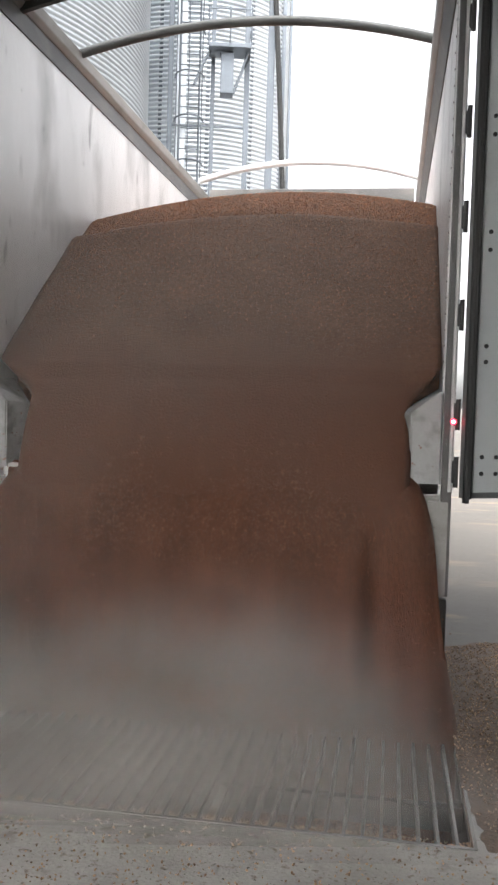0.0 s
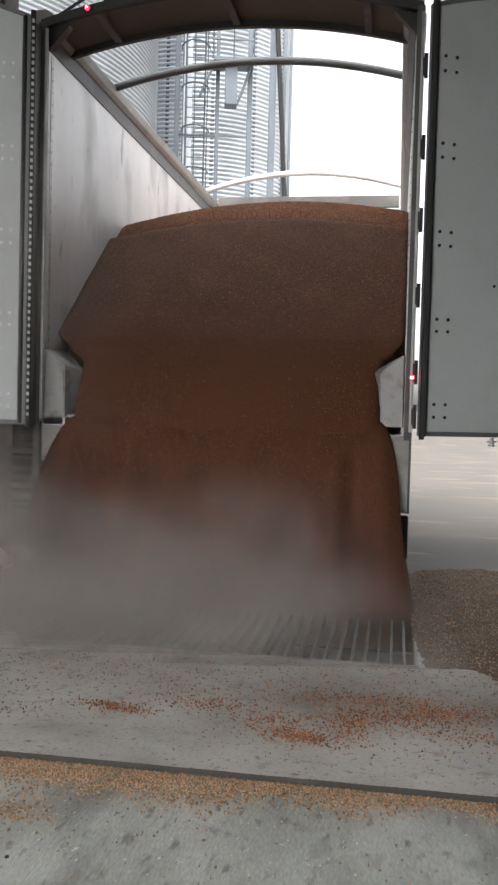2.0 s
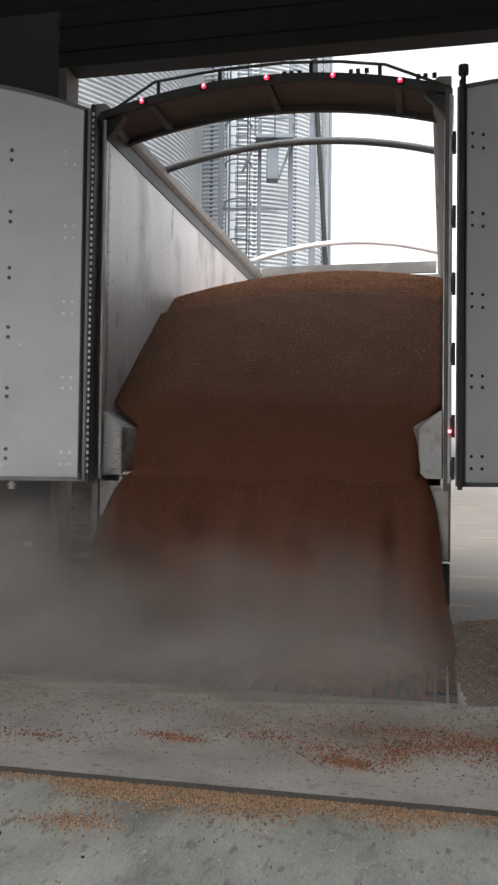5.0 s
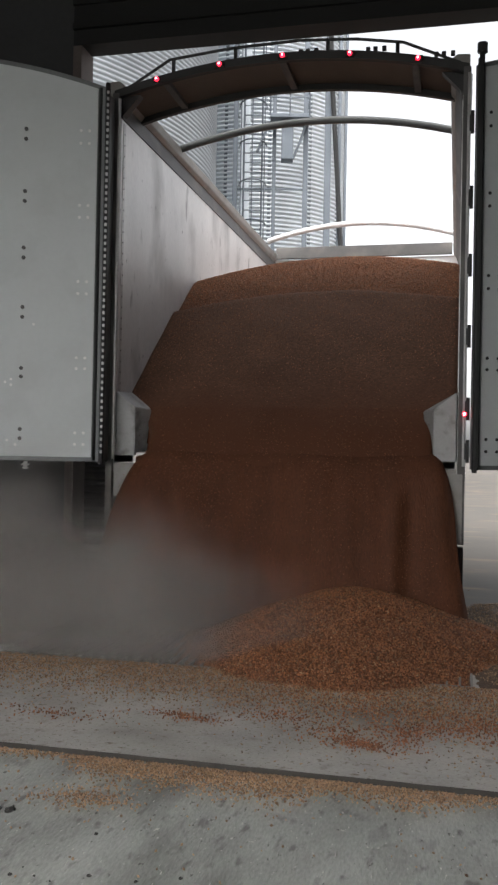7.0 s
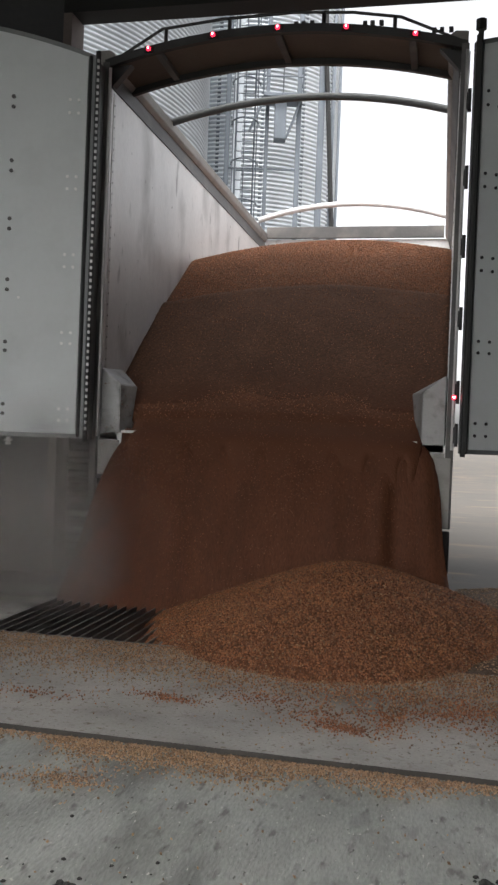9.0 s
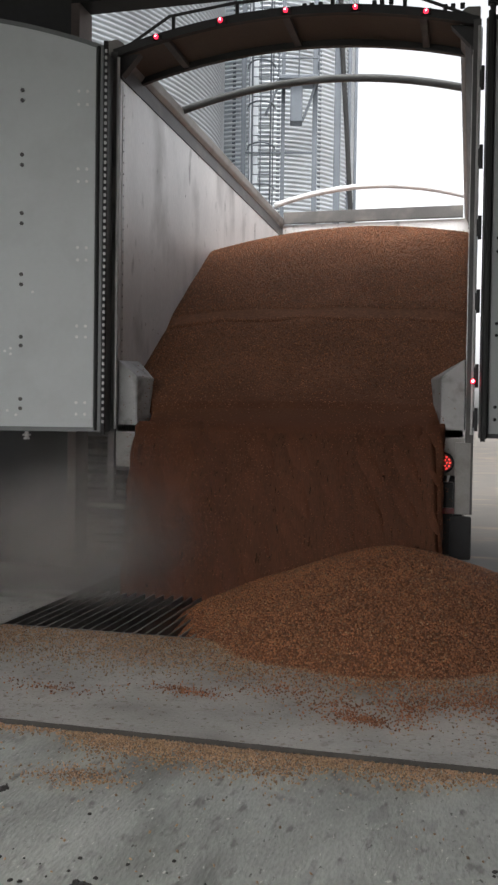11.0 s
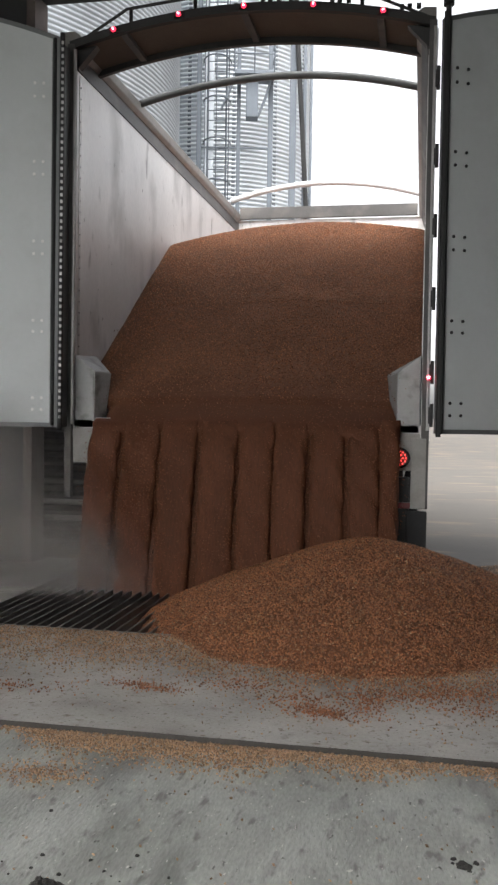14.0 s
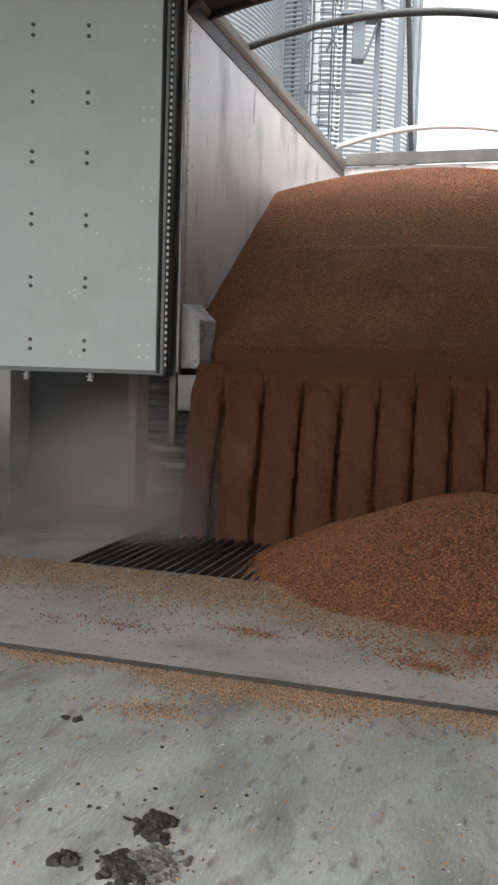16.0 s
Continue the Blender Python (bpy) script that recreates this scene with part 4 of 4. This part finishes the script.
def pour_curtain():
    """The thick early pour: one broad hanging blanket, wider towards the ground, with a fold where grain runs in off the deflectors."""
    path_ = rounded([(q[1], q[2]) for q in EARLY], 70)
    v, f, nx = [], [], 90
    us = np.linspace(-1, 1, nx)
    for back in (0, 1):
        for y, z in path_:
            k = min(1.0, max(0.0, (1.22 - z) / 1.3))
            left, right = -0.95 - 0.42 * k ** 0.6, 1.06 + 0.26 * k ** 0.55
            for u in us:
                x = (left + right) / 2 + u * (right - left) / 2
                fold = 0.07 * smooth01((abs(x - 0.04) - (0.78 + 0.25 * smooth01((z - 0.9) / 0.3))) / 0.12) * smooth01((z + 0.1) / 0.6) * smooth01((1.14 - z) / 0.45)
                edge = 0.09 * (1 - math.sqrt(max(0.0, 1 - abs(u) ** 14)))
                ripple = 0.008 * math.sin(9 * x + 1.2 * z) + 0.005 * math.sin(23 * x - 2 * z) + 0.004 * math.sin(41 * x + 3 * z)
                v.append((x + 0.012 * math.sin(7 * z + x) * abs(u) ** 6, y + (0.14 if back else fold + edge + ripple * smooth01((1.2 - z) / 0.3)), z))
    n, m = nx * len(path_), len(path_)
    for i in range(m - 1):
        for j in range(nx - 1):
            a = i * nx + j
            f += [(a, a + nx, a + nx + 1, a + 1), (n + a, n + a + 1, n + a + nx + 1, n + a + nx)]
        for j in (0, nx - 1):
            a = i * nx + j
            q = (a, n + a, n + a + nx, a + nx)
            f.append(q if j == 0 else q[::-1])
    for i in (0, m - 1):
        for j in range(nx - 1):
            a = i * nx + j
            q = (a, a + 1, n + a + 1, n + a)
            f.append(q if i == 0 else q[::-1])
    ob = thing("thick_grain_curtain", "thick reddish curtain of maize pouring into the pit", "grain stream")
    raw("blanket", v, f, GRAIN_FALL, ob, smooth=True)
    rg = np.random.default_rng(41)
    iv = rg.integers(6, m - 1, 1500) * nx + rg.integers(0, nx, 1500)
    pts = np.array(v)[iv] + rg.normal(size=(1500, 3)) * np.array([0.03, 0.004, 0.03])
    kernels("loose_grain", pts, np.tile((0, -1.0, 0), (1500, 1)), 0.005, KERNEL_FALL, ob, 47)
    return ob


early_curtain = pour_curtain()

# the thin late pour: a rounded lip over the floor edge, then separate streams
STREAMS = [(-0.935, 0.125), (-0.675, 0.145), (-0.395, 0.14), (-0.12, 0.14), (0.135, 0.13), (0.375, 0.125), (0.62, 0.125), (0.85, 0.115), (1.02, 0.07)]
GROOVES = [-0.815, -0.535, -0.257, 0.01, 0.255, 0.498, 0.738, 0.955]


def lip_groove(x, z):
    d = min(abs(x - g) for g in GROOVES)
    return 0.05 * math.exp(-(d / 0.03) ** 2) * smooth01((1.13 - z) / 0.12)


LIP = rounded([(0.1, 1.285), (0.03, 1.235), (-0.045, 1.187), (-0.095, 1.14), (-0.125, 1.06), (-0.14, 0.95), (-0.13, 0.86), (-0.08, 0.8)], 40)
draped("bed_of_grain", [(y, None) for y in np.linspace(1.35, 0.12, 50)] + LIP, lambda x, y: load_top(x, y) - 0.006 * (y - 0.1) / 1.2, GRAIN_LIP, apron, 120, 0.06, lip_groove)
p, nn = strew(load_top, 18500, -1.2, 1.2, 0.02, 1.28, 15, lambda x, y: (np.abs(x) < 0.99 + 0.2 * np.clip((y - 0.1) / 0.2, 0, 1)) * np.clip((y - 0.02) / 0.5, 0.06, 1))
kernels("loose_grain", p, nn, 0.0066, KERNEL, apron, 16)

late_streams = [stream("grain_stream", LATE, x, 0.9 * half, 0.07 if x < 0 else 0.02, 0.04,
                       "reddish stream of maize falling off the trailer floor", 60 + i, "late pour", -0.08, 1.3, 0.004, 700) for i, (x, half) in enumerate(STREAMS)]

sheet_v, sheet_f = [], []
for z in np.linspace(1.12, -0.4, 40):
    yb = float(np.interp(z, [q[2] for q in LATE][::-1], [q[1] for q in LATE][::-1]))
    for x in np.linspace(-0.98, 1.03, 60):
        sheet_v.append((x * (1 + 0.05 * (1.19 - z)), yb + 0.004 * math.sin(40 * x + 9 * z) + 0.003 * math.sin(97 * x - 4 * z), z))
    sheet_v.append((1.0, yb + 0.03, z))
    sheet_v.append((-0.96, yb + 0.03, z))
for i in range(39):
    for j in range(62):
        sheet_f.append((i * 62 + j, i * 62 + (j + 1) % 62, (i + 1) * 62 + (j + 1) % 62, (i + 1) * 62 + j))
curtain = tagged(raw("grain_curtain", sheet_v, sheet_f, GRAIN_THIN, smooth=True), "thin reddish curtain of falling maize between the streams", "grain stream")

# loose clumps of kernels that fall along the streams, over and over
clump_meshes = []
for i in range(4):
    rng_c = np.random.default_rng(80 + i)
    pts = rng_c.normal(size=(170, 3)) * np.array([0.1, 0.018, 0.2])
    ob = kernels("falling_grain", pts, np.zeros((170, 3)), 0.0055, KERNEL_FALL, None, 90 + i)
    clump_meshes.append(ob)
clumps = list(clump_meshes)
for i in range(32):
    ob = new("falling_grain", clump_meshes[i % 4].data)
    clumps.append(ob)
for ob in clumps:
    tagged(ob, "loose cluster of maize kernels in mid fall", "falling grain", "falling kernels", "stuff")


# ---- mound growing on the grating ----
def mound_top(x, y):
    dx = x - 0.93
    dy = y + 0.5
    rx = np.where(dx < 0, 1.3, 1.02 + 0.4 * np.clip((dy + 0.7) / 0.8, 0, 1))
    ry = np.where(dy < 0, 1.45, 1.3)
    r = np.sqrt((dx / rx) ** 2 + (dy / ry) ** 2 + 0.008)
    h = 0.50 * (1 - r ** 1.12) + wobble(x, y, 0.009, 4) * (r < 1.1)
    return np.maximum(h, -0.55)


mound = thing("maize_mound", "growing heap of orange-brown maize on the grating", "grain heap")
gx, gy = np.meshgrid(np.linspace(-0.9, 2.95, 90), np.linspace(-2.4, 1.0, 80))
gz = mound_top(gx, gy)
vv = np.stack([gx, gy, gz], 2).reshape(-1, 3)
ff = [(i * 90 + j, i * 90 + j + 1, (i + 1) * 90 + j + 1, (i + 1) * 90 + j) for i in range(79) for j in range(89)]
raw("bed_of_grain", vv, ff, GRAIN, mound, smooth=True)
p, nn = strew(mound_top, 74000, -0.5, 2.3, -2.1, 0.4, 21, lambda x, y: (mound_top(x, y) > -0.08) * 1.0)
kernels("loose_grain", p, nn, 0.008, KERNEL, mound, 22)
p, nn = strew(mound_top, 5500, -0.5, 2.3, -2.1, 0.4, 25, lambda x, y: (mound_top(x, y) > -0.08) * 1.0)
kernels("chaff", p, nn, 0.0075, KERNEL_PALE, mound, 26)

# earlier spill beside the pit, in the shade of the open door
def spill_top(x, y):
    r = np.sqrt(((x - 2.2) / 1.35) ** 2 + ((y + 0.0) / 1.7) ** 2)
    return 0.1 * np.clip(1 - r, -0.1, 1) + wobble(x, y, 0.006, 5) - 0.004


spill = thing("spilled_maize", "low spill of dull maize beside the pit", "grain spill")
gx, gy = np.meshgrid(np.linspace(1.3, 3.9, 40), np.linspace(-1.9, 1.8, 50))
gz = spill_top(gx, gy)
raw("bed_of_grain", np.stack([gx, gy, gz], 2).reshape(-1, 3), [(i * 40 + j, i * 40 + j + 1, (i + 1) * 40 + j + 1, (i + 1) * 40 + j) for i in range(49) for j in range(39)], GRAIN_OLD, spill, smooth=True)
p, nn = strew(spill_top, 14000, 1.3, 3.2, -1.7, 1.6, 23, lambda x, y: (spill_top(x, y) > 0.002) * 1.0)
kernels("loose_grain", p, nn, 0.0068, KERNEL_PALE, spill, 24)

# ---- maize scattered on the floor ----
flat = lambda x, y: 0 * x + 0.003
rngf = np.random.default_rng(31)


def patches(cx, cy, sx, sy, n, z, seed, tilt=0.0):
    r = np.random.default_rng(seed)
    u, w = r.normal(size=n) * sx, r.normal(size=n) * sy
    c, s_ = math.cos(tilt), math.sin(tilt)
    return np.stack([cx + c * u - s_ * w, cy + s_ * u + c * w, np.full(n, z)], 1)


def band_keep(x, y):
    edge = -1.95 + 0.12 * np.sin(2.2 * x) + 0.08 * np.sin(5.1 * x + 1)
    ring = np.clip(1.5 - np.sqrt(((x - 0.93) / np.where(x < 0.93, 1.15, 1.9)) ** 2 + ((y + 0.5) / 1.55) ** 2), 0, 0.5) * 2
    return np.clip(np.clip((y - edge + 0.35) / 0.6, 0.015, 0.8) + ring, 0, 1) * (y < PIT_Y0)


p, nn = strew(flat, 7000, -4.0, 2.6, -2.80, PIT_Y0 - 0.01, 32, band_keep)
scat = kernels("scattered_maize", p, nn, 0.0062, KERNEL_PALE, None, 33)
tagged(scat, "maize kernels strewn over the concrete before the grating", "scattered grain")
p, nn = strew(flat, 56000, -2.4, 2.3, -2.6, PIT_Y0 - 0.01, 38, lambda x, y: band_keep(x, y) * np.clip((y + 2.25) / 0.8, 0.04, 1) ** 1.3)
bounced = kernels("bounced_maize", p, nn, 0.0062, KERNEL_PALE, None, 39)
tagged(bounced, "tan kernels that bounced out over the concrete", "scattered grain")
rr = np.random.default_rng(36)
n = 15000
ang, rad = rr.uniform(0, math.tau, n), 0.84 + rr.normal(size=n) * 0.2
x, y = 0.93 + np.where(np.cos(ang) < 0, 1.2, 1.65) * rad * np.cos(ang), -0.5 + 1.45 * rad * np.sin(ang)
ok = (y < PIT_Y0 - 0.005) & (y > STEP_Y)
p = np.stack([x, y, np.full(n, 0.003)], 1)[ok]
fringe = kernels("heap_fringe", p, np.tile((0, 0, 1.0), (len(p), 1)), 0.0068, KERNEL, None, 37)
tagged(fringe, "fringe of orange maize rolled out from the heap", "scattered grain")
rowsp = [patches(0.86, -2.44, 0.09, 0.035, 420, 0.003, 1, -0.2), patches(1.03, -2.24, 0.05, 0.1, 300, 0.003, 2, 0.1), patches(0.75, -2.3, 0.1, 0.05, 160, 0.003, 3),
         patches(0.05, -2.28, 0.09, 0.03, 260, 0.003, 4, -0.1), patches(1.35, -2.1, 0.18, 0.06, 700, 0.003, 5, 0.3), patches(1.6, -2.3, 0.2, 0.05, 300, 0.003, 6, -0.2),
         patches(-0.5, -2.4, 0.2, 0.05, 160, 0.003, 7), patches(0.45, -2.15, 0.12, 0.05, 200, 0.003, 8), patches(1.1, -1.95, 0.25, 0.06, 500, 0.003, 9)]
p = np.vstack(rowsp)
p = p[p[:, 1] > STEP_Y + 0.01]
ob = kernels("streaked_maize", p, np.tile((0, 0, 1.0), (len(p), 1)), 0.0062, KERNEL, None, 34)
tagged(ob, "small streaks of orange maize on the concrete", "scattered grain")
n = 36000
x = rngf.uniform(-4, 3.2, n)
dens = np.clip(0.45 + 0.45 * np.sin(1.7 * x + 0.6) + 0.3 * np.sin(4.3 * x) + 0.25 * np.sin(11 * x + 2), 0.04, 1)
y = STEP_Y - 0.03 - np.abs(rngf.normal(size=n)) * (0.03 + 0.085 * dens)
p = np.stack([x, y, np.full(n, -0.012)], 1)
p = p[rngf.uniform(0, 1, n) < 0.12 + 0.8 * dens]
pp = np.vstack([p, patches(-0.02, -3.235, 0.1, 0.05, 420, -0.012, 12, 0.1), patches(-0.9, -3.3, 0.2, 0.1, 200, -0.012, 13),
                np.stack([rngf.uniform(-2, 3, 500), rngf.uniform(-4.6, -2.95, 500), np.full(500, -0.012)], 1)])
ob = kernels("swept_maize", pp, np.tile((0, 0, 1.0), (len(pp), 1)), 0.0062, KERNEL_PALE, None, 35)
tagged(ob, "tan maize lying along the slab joint", "scattered grain")


# ---- clods of mud on the near slab ----
def clod(x, y, r, n, mat, label, seed, lump=0.016):
    """A crumbled heap of mud: many rough lumps of uneven size, pressed together on the slab."""
    rng = random.Random(seed)
    bm = NB()
    for k in range(n):
        u = rng.gauss(0, 0.5) * r
        w = rng.gauss(0, 0.4) * r
        size = lump * rng.uniform(0.35, 1.3) * (1.2 - min(1, math.hypot(u, w) / (1.5 * r)))
        made = bmesh.ops.create_icosphere(bm, subdivisions=2, radius=1)["verts"]
        off = Vector((rng.uniform(0, 50), rng.uniform(0, 50), rng.uniform(0, 50)))
        for v in made:
            q = size * (1 + 0.7 * noise.noise(v.co * 1.6 + off))
            v.co = Vector((u + v.co.x * q * 1.2, w + v.co.y * q, max(-0.003, 0.25 * size + v.co.z * q * 0.75)))
    ob = part("mud_clod", bm, mat)
    ob.location = (x, y, -0.013)
    return tagged(ob, label, "mud clod", "clods on the slab", "stuff")


clod(0.30, -3.93, 0.06, 40, MUD, "crumbled black mud clod on the concrete", 1)
clod(0.33, -3.99, 0.045, 14, MUD, "crumbled black mud clod on the concrete", 2)
clod(0.37, -4.11, 0.11, 110, MUD_GREY, "flattened grey dirt on the concrete", 3, 0.011)
clod(0.31, -4.15, 0.085, 80, MUD, "crumbled black mud clod on the concrete", 4, 0.014)
clod(0.165, -4.17, 0.03, 9, MUD, "small round mud clod on the concrete", 5, 0.02)
clod(-0.22, -3.4, 0.04, 8, MUD, "small mud clod on the concrete", 8, 0.013)
clod(1.366, -3.556, 0.04, 9, MUD, "flat black mud crumb on the concrete", 6, 0.01)
rng = random.Random(9)
crumb = None
for i in range(26):
    if crumb is None:
        ob = crumb = clod(0, 0, 0.005, 2, MUD, "tiny mud crumb on the concrete", 7, 0.008)
    else:
        ob = copy_thing(crumb, pose(0, 0, 0))
    ob.matrix_basis = pose(0.22 + rng.gauss(0, 0.22), -3.85 + rng.gauss(0, 0.2), -0.013, 0, 0, rng.uniform(0, 360)) @ Matrix.Scale(rng.uniform(0.25, 0.75), 4)


# ---- dust ----
def puff_mesh(seed):
    rng = random.Random(seed)
    bm = NB()
    n = 14
    g = [[bm.verts.new((u, 0.04 * (u * u + w * w), w)) for u in np.linspace(-1, 1, n)] for w in np.linspace(-1, 1, n)]
    for i in range(n - 1):
        for j in range(n - 1):
            bm.faces.new((g[i][j], g[i][j + 1], g[i + 1][j + 1], g[i + 1][j]))
    ob = part("dust_veil", bm, DUST, None, "", True)
    return ob


rng = random.Random(77)
puffs = []
protos = [puff_mesh(k) for k in range(5)]
for i in range(38):
    if i < 5:
        ob = protos[i]
    else:
        ob = new("dust_veil", protos[i % 5].data)
    early = i < 20 or i >= 30
    if i >= 30:
        c = (-1.5 + 0.36 * (i - 30), -1.52 + 0.03 * (i % 3), 0.0)
        sx, sz = rng.uniform(0.8, 1.1), rng.uniform(0.42, 0.6)
    elif early:
        c = (rng.uniform(-1.7, 0.8), -1.5 + 0.036 * i, rng.uniform(0.02, 0.32))
        if i % 3 == 0:
            c = (rng.uniform(-1.9, -0.9), -1.5 + 0.036 * i, rng.uniform(0.15, 0.6))
        sx, sz = rng.uniform(0.75, 1.15), rng.uniform(0.45, 0.7)
    else:
        c = (rng.uniform(-2.3, -1.1), -0.72 + 0.05 * (i - 20), rng.uniform(0.1, 0.65))
        sx, sz = rng.uniform(0.7, 1.0), rng.uniform(0.55, 0.85)
    ob.scale = (sx, 0.4, sz)
    if not early:
        ob.material_slots[0].link = "OBJECT"
        ob.material_slots[0].material = DUST_LOW
    tagged(ob, "thin grey veil of grain dust over the pit", "dust", "grain dust", "stuff")
    puffs.append((ob, c, early, rng.uniform(0, 6), rng.uniform(0.12, 0.3)))


bm = NB()
g = [[bm.verts.new((u, 0.1 * (u * u + w * w), w)) for u in np.linspace(-1, 1, 10)] for w in np.linspace(-1, 1, 10)]
for i in range(9):
    for j in range(9):
        bm.faces.new((g[i][j], g[i][j + 1], g[i + 1][j + 1], g[i + 1][j]))
haze = tagged(part("dust_haze", bm, HAZE, None, "", True), "faint haze of grain dust in the air", "dust", kind="stuff")
haze.scale = (2.6, 1.0, 2.4)


# ---- what moves ----
def at_stream(profile, z):
    pz = [q[2] for q in profile][::-1]
    py = [q[1] for q in profile][::-1]
    return float(np.interp(z, pz, py))


def motions():
    T = 16.0
    # the slab slumps, then sinks into the load
    SINK = [(0.0, pose(0, 0, 0)), (2.0, pose(0, 0.01, 0)), (4.2, pose(0, 0.01, -0.01)), (5.4, pose(0, -0.01, -0.08)), (6.3, pose(0, -0.02, -0.15)), (7.0, pose(0, -0.03, -0.21)),
            (8.0, pose(0, -0.03, -0.26)), (8.7, pose(0, -0.02, -0.3)), (9.6, pose(0, 0.3, -0.4)), (10.4, pose(0, 0.8, -0.5)), (T, pose(0, 0.8, -0.5))]
    walk(slide, SINK)
    # the load itself settles back
    walk(load, [(0.0, pose(0, -0.566, -0.19, 3)), (4.2, pose(0, -0.566, -0.204, 3)), (5.4, pose(0, -0.5, -0.206, 3)), (7.0, pose(0, -0.36, -0.21, 3)), (8.5, pose(0, -0.21, -0.113, 1.5)), (11.0, pose(0, -0.1, -0.038, 0)),
                (13.0, pose(0, -0.03, -0.018, 0)), (T, pose(0, 0.0, -0.008, 0))])
    # the thick pour thins out, drawing back behind the streams, and drops away into the pit
    rows = [(0.5 * k, pose(0.006 * math.sin(1.05 * k), 0.008 * math.sin(1.5 * k + 1.0), 0.012 * math.sin(0.65 * k))) for k in range(18)]
    rows += [(9.2, pose(0, 0.05, -0.02)), (9.8, pose(0, 0.13, -0.1)), (10.1, pose(0, 0.16, -0.5)), (10.4, pose(0, 0.16, -1.3)), (10.65, pose(0, 0.16, -2.6)), (T, pose(0, 0.16, -2.6))]
    walk(early_curtain, rows)
    for i, s in enumerate(late_streams):
        rows = []
        for k in range(0, 33):
            t = 0.5 * k
            rows.append((t, pose(0.007 * math.sin(2.3 * t + 1.9 * i), 0.07 * (1 - smooth01((t - 9.0) / 1.0)) + 0.006 * math.sin(3.1 * t + 2.3 * i), 0.01 * math.sin(1.7 * t + i))))
        walk(s, rows)
    # the thin curtain draws back, so that grooves open between the streams
    rows = []
    for k in range(33):
        t = 0.5 * k
        back = 0.07 - 0.112 * smooth01((t - 9.0) / 1.2) if t < 11 else -0.042 + 0.021 * (t - 11) if t < 14 else 0.021 + 0.02 * (t - 14)
        rows.append((t, pose(0, back + 0.004 * math.sin(2.7 * k), 0.01 * math.sin(1.9 * k))))
    walk(curtain, rows)
    # kernels fall along the pour again and again
    for i, ob in enumerate(clumps):
        r = random.Random(500 + i)
        period = r.choice((12, 13, 14, 15, 16)) / FPS
        t, rows = -r.uniform(0, period), []
        first = True
        while t < T + period:
            x0 = r.uniform(-0.95, 0.95)
            prof, sp = (EARLY, 0.2) if t < 8.9 else (LATE, 0.1)
            for u in (0.0, 0.35, 0.7, 1.0):
                tt = t + u * (period - 1 / FPS)
                z = 1.3 - 0.45 * u - 1.35 * u * u
                k = (1.3 - z) / 1.6
                rows.append((tt, pose(x0 * (1 + sp * k), at_stream(prof, z) - 0.075, z, 0, 0, 0)))
            t += period
        seen, keep = set(), []
        for tt, m in rows:
            if tt < 0 or tt > T:
                continue
            fr = frame(tt)
            if fr not in seen:
                seen.add(fr)
                keep.append(((fr - 1) / FPS, m))
        keep.insert(0, (0.0, keep[0][1])) if keep[0][0] > 0.001 else None
        keep.append((T, keep[-1][1])) if keep[-1][0] < T - 0.001 else None
        walk(ob, keep)
    # the heap rises on the grating
    walk(mound, [(0.0, pose(-0.35, 0, -0.75)), (2.0, pose(-0.35, 0, -0.7)), (3.5, pose(-0.35, 0, -0.55)), (4.2, pose(-0.35, 0, -0.44)), (5.2, pose(-0.35, 0, -0.28)), (6.3, pose(-0.34, 0, -0.16)), (7.0, pose(-0.33, 0, -0.11)), (8.0, pose(-0.31, 0, -0.08)),
                 (8.7, pose(-0.28, 0, -0.06)), (10.8, pose(-0.13, 0, -0.03)), (13.0, pose(-0.03, 0, -0.01)), (T, pose(0, 0, 0))])
    # kernels bounce and roll out from the heap as it grows
    for ob, depth in ((fringe, 0.03), (bounced, 0.022)):
        walk(ob, [(0.0, pose(0, 0.1, -depth)), (3.6, pose(0, 0.1, -depth)), (5.0, pose(0, 0.05, -0.4 * depth)), (6.3, pose(0, 0, 0)), (T, pose(0, 0, 0))])
    # dust rolls, and most of it drifts off to the dark side of the hall
    walk(haze, [(0.0, pose(-0.2, -1.5, 1.1)), (1.0, pose(-0.7, -1.4, 1.2)), (2.0, pose(-1.7, -1.3, 1.2)), (3.5, pose(-3.6, -1.0, 1.0)), (6.0, pose(-6.0, -0.8, 1.0)), (T, pose(-7.0, -0.8, 1.2))])
    for ob, c, early, ph, amp in puffs:
        rows = []
        for k in range(0, 33):
            t = 0.5 * k
            dx, dz, turn = amp * math.sin(0.9 * t + ph), 0.6 * amp * math.sin(1.3 * t + 2 * ph), 12 * math.sin(0.7 * t + ph)
            x, y, z = c[0] + dx, c[1], c[2] + dz
            if early and t > 4.5:
                q = min(1.0, (t - 4.5) / 6.0)
                q = q * q * (3 - 2 * q)
                x, y, z = x + (-2.9 - x * 0.6) * q, y + 0.5 * q, z + (0.3 - 0.5 * z) * q
            rows.append((t, pose(x, y, z, 0, turn, 11)))
        walk(ob, rows)


motions()
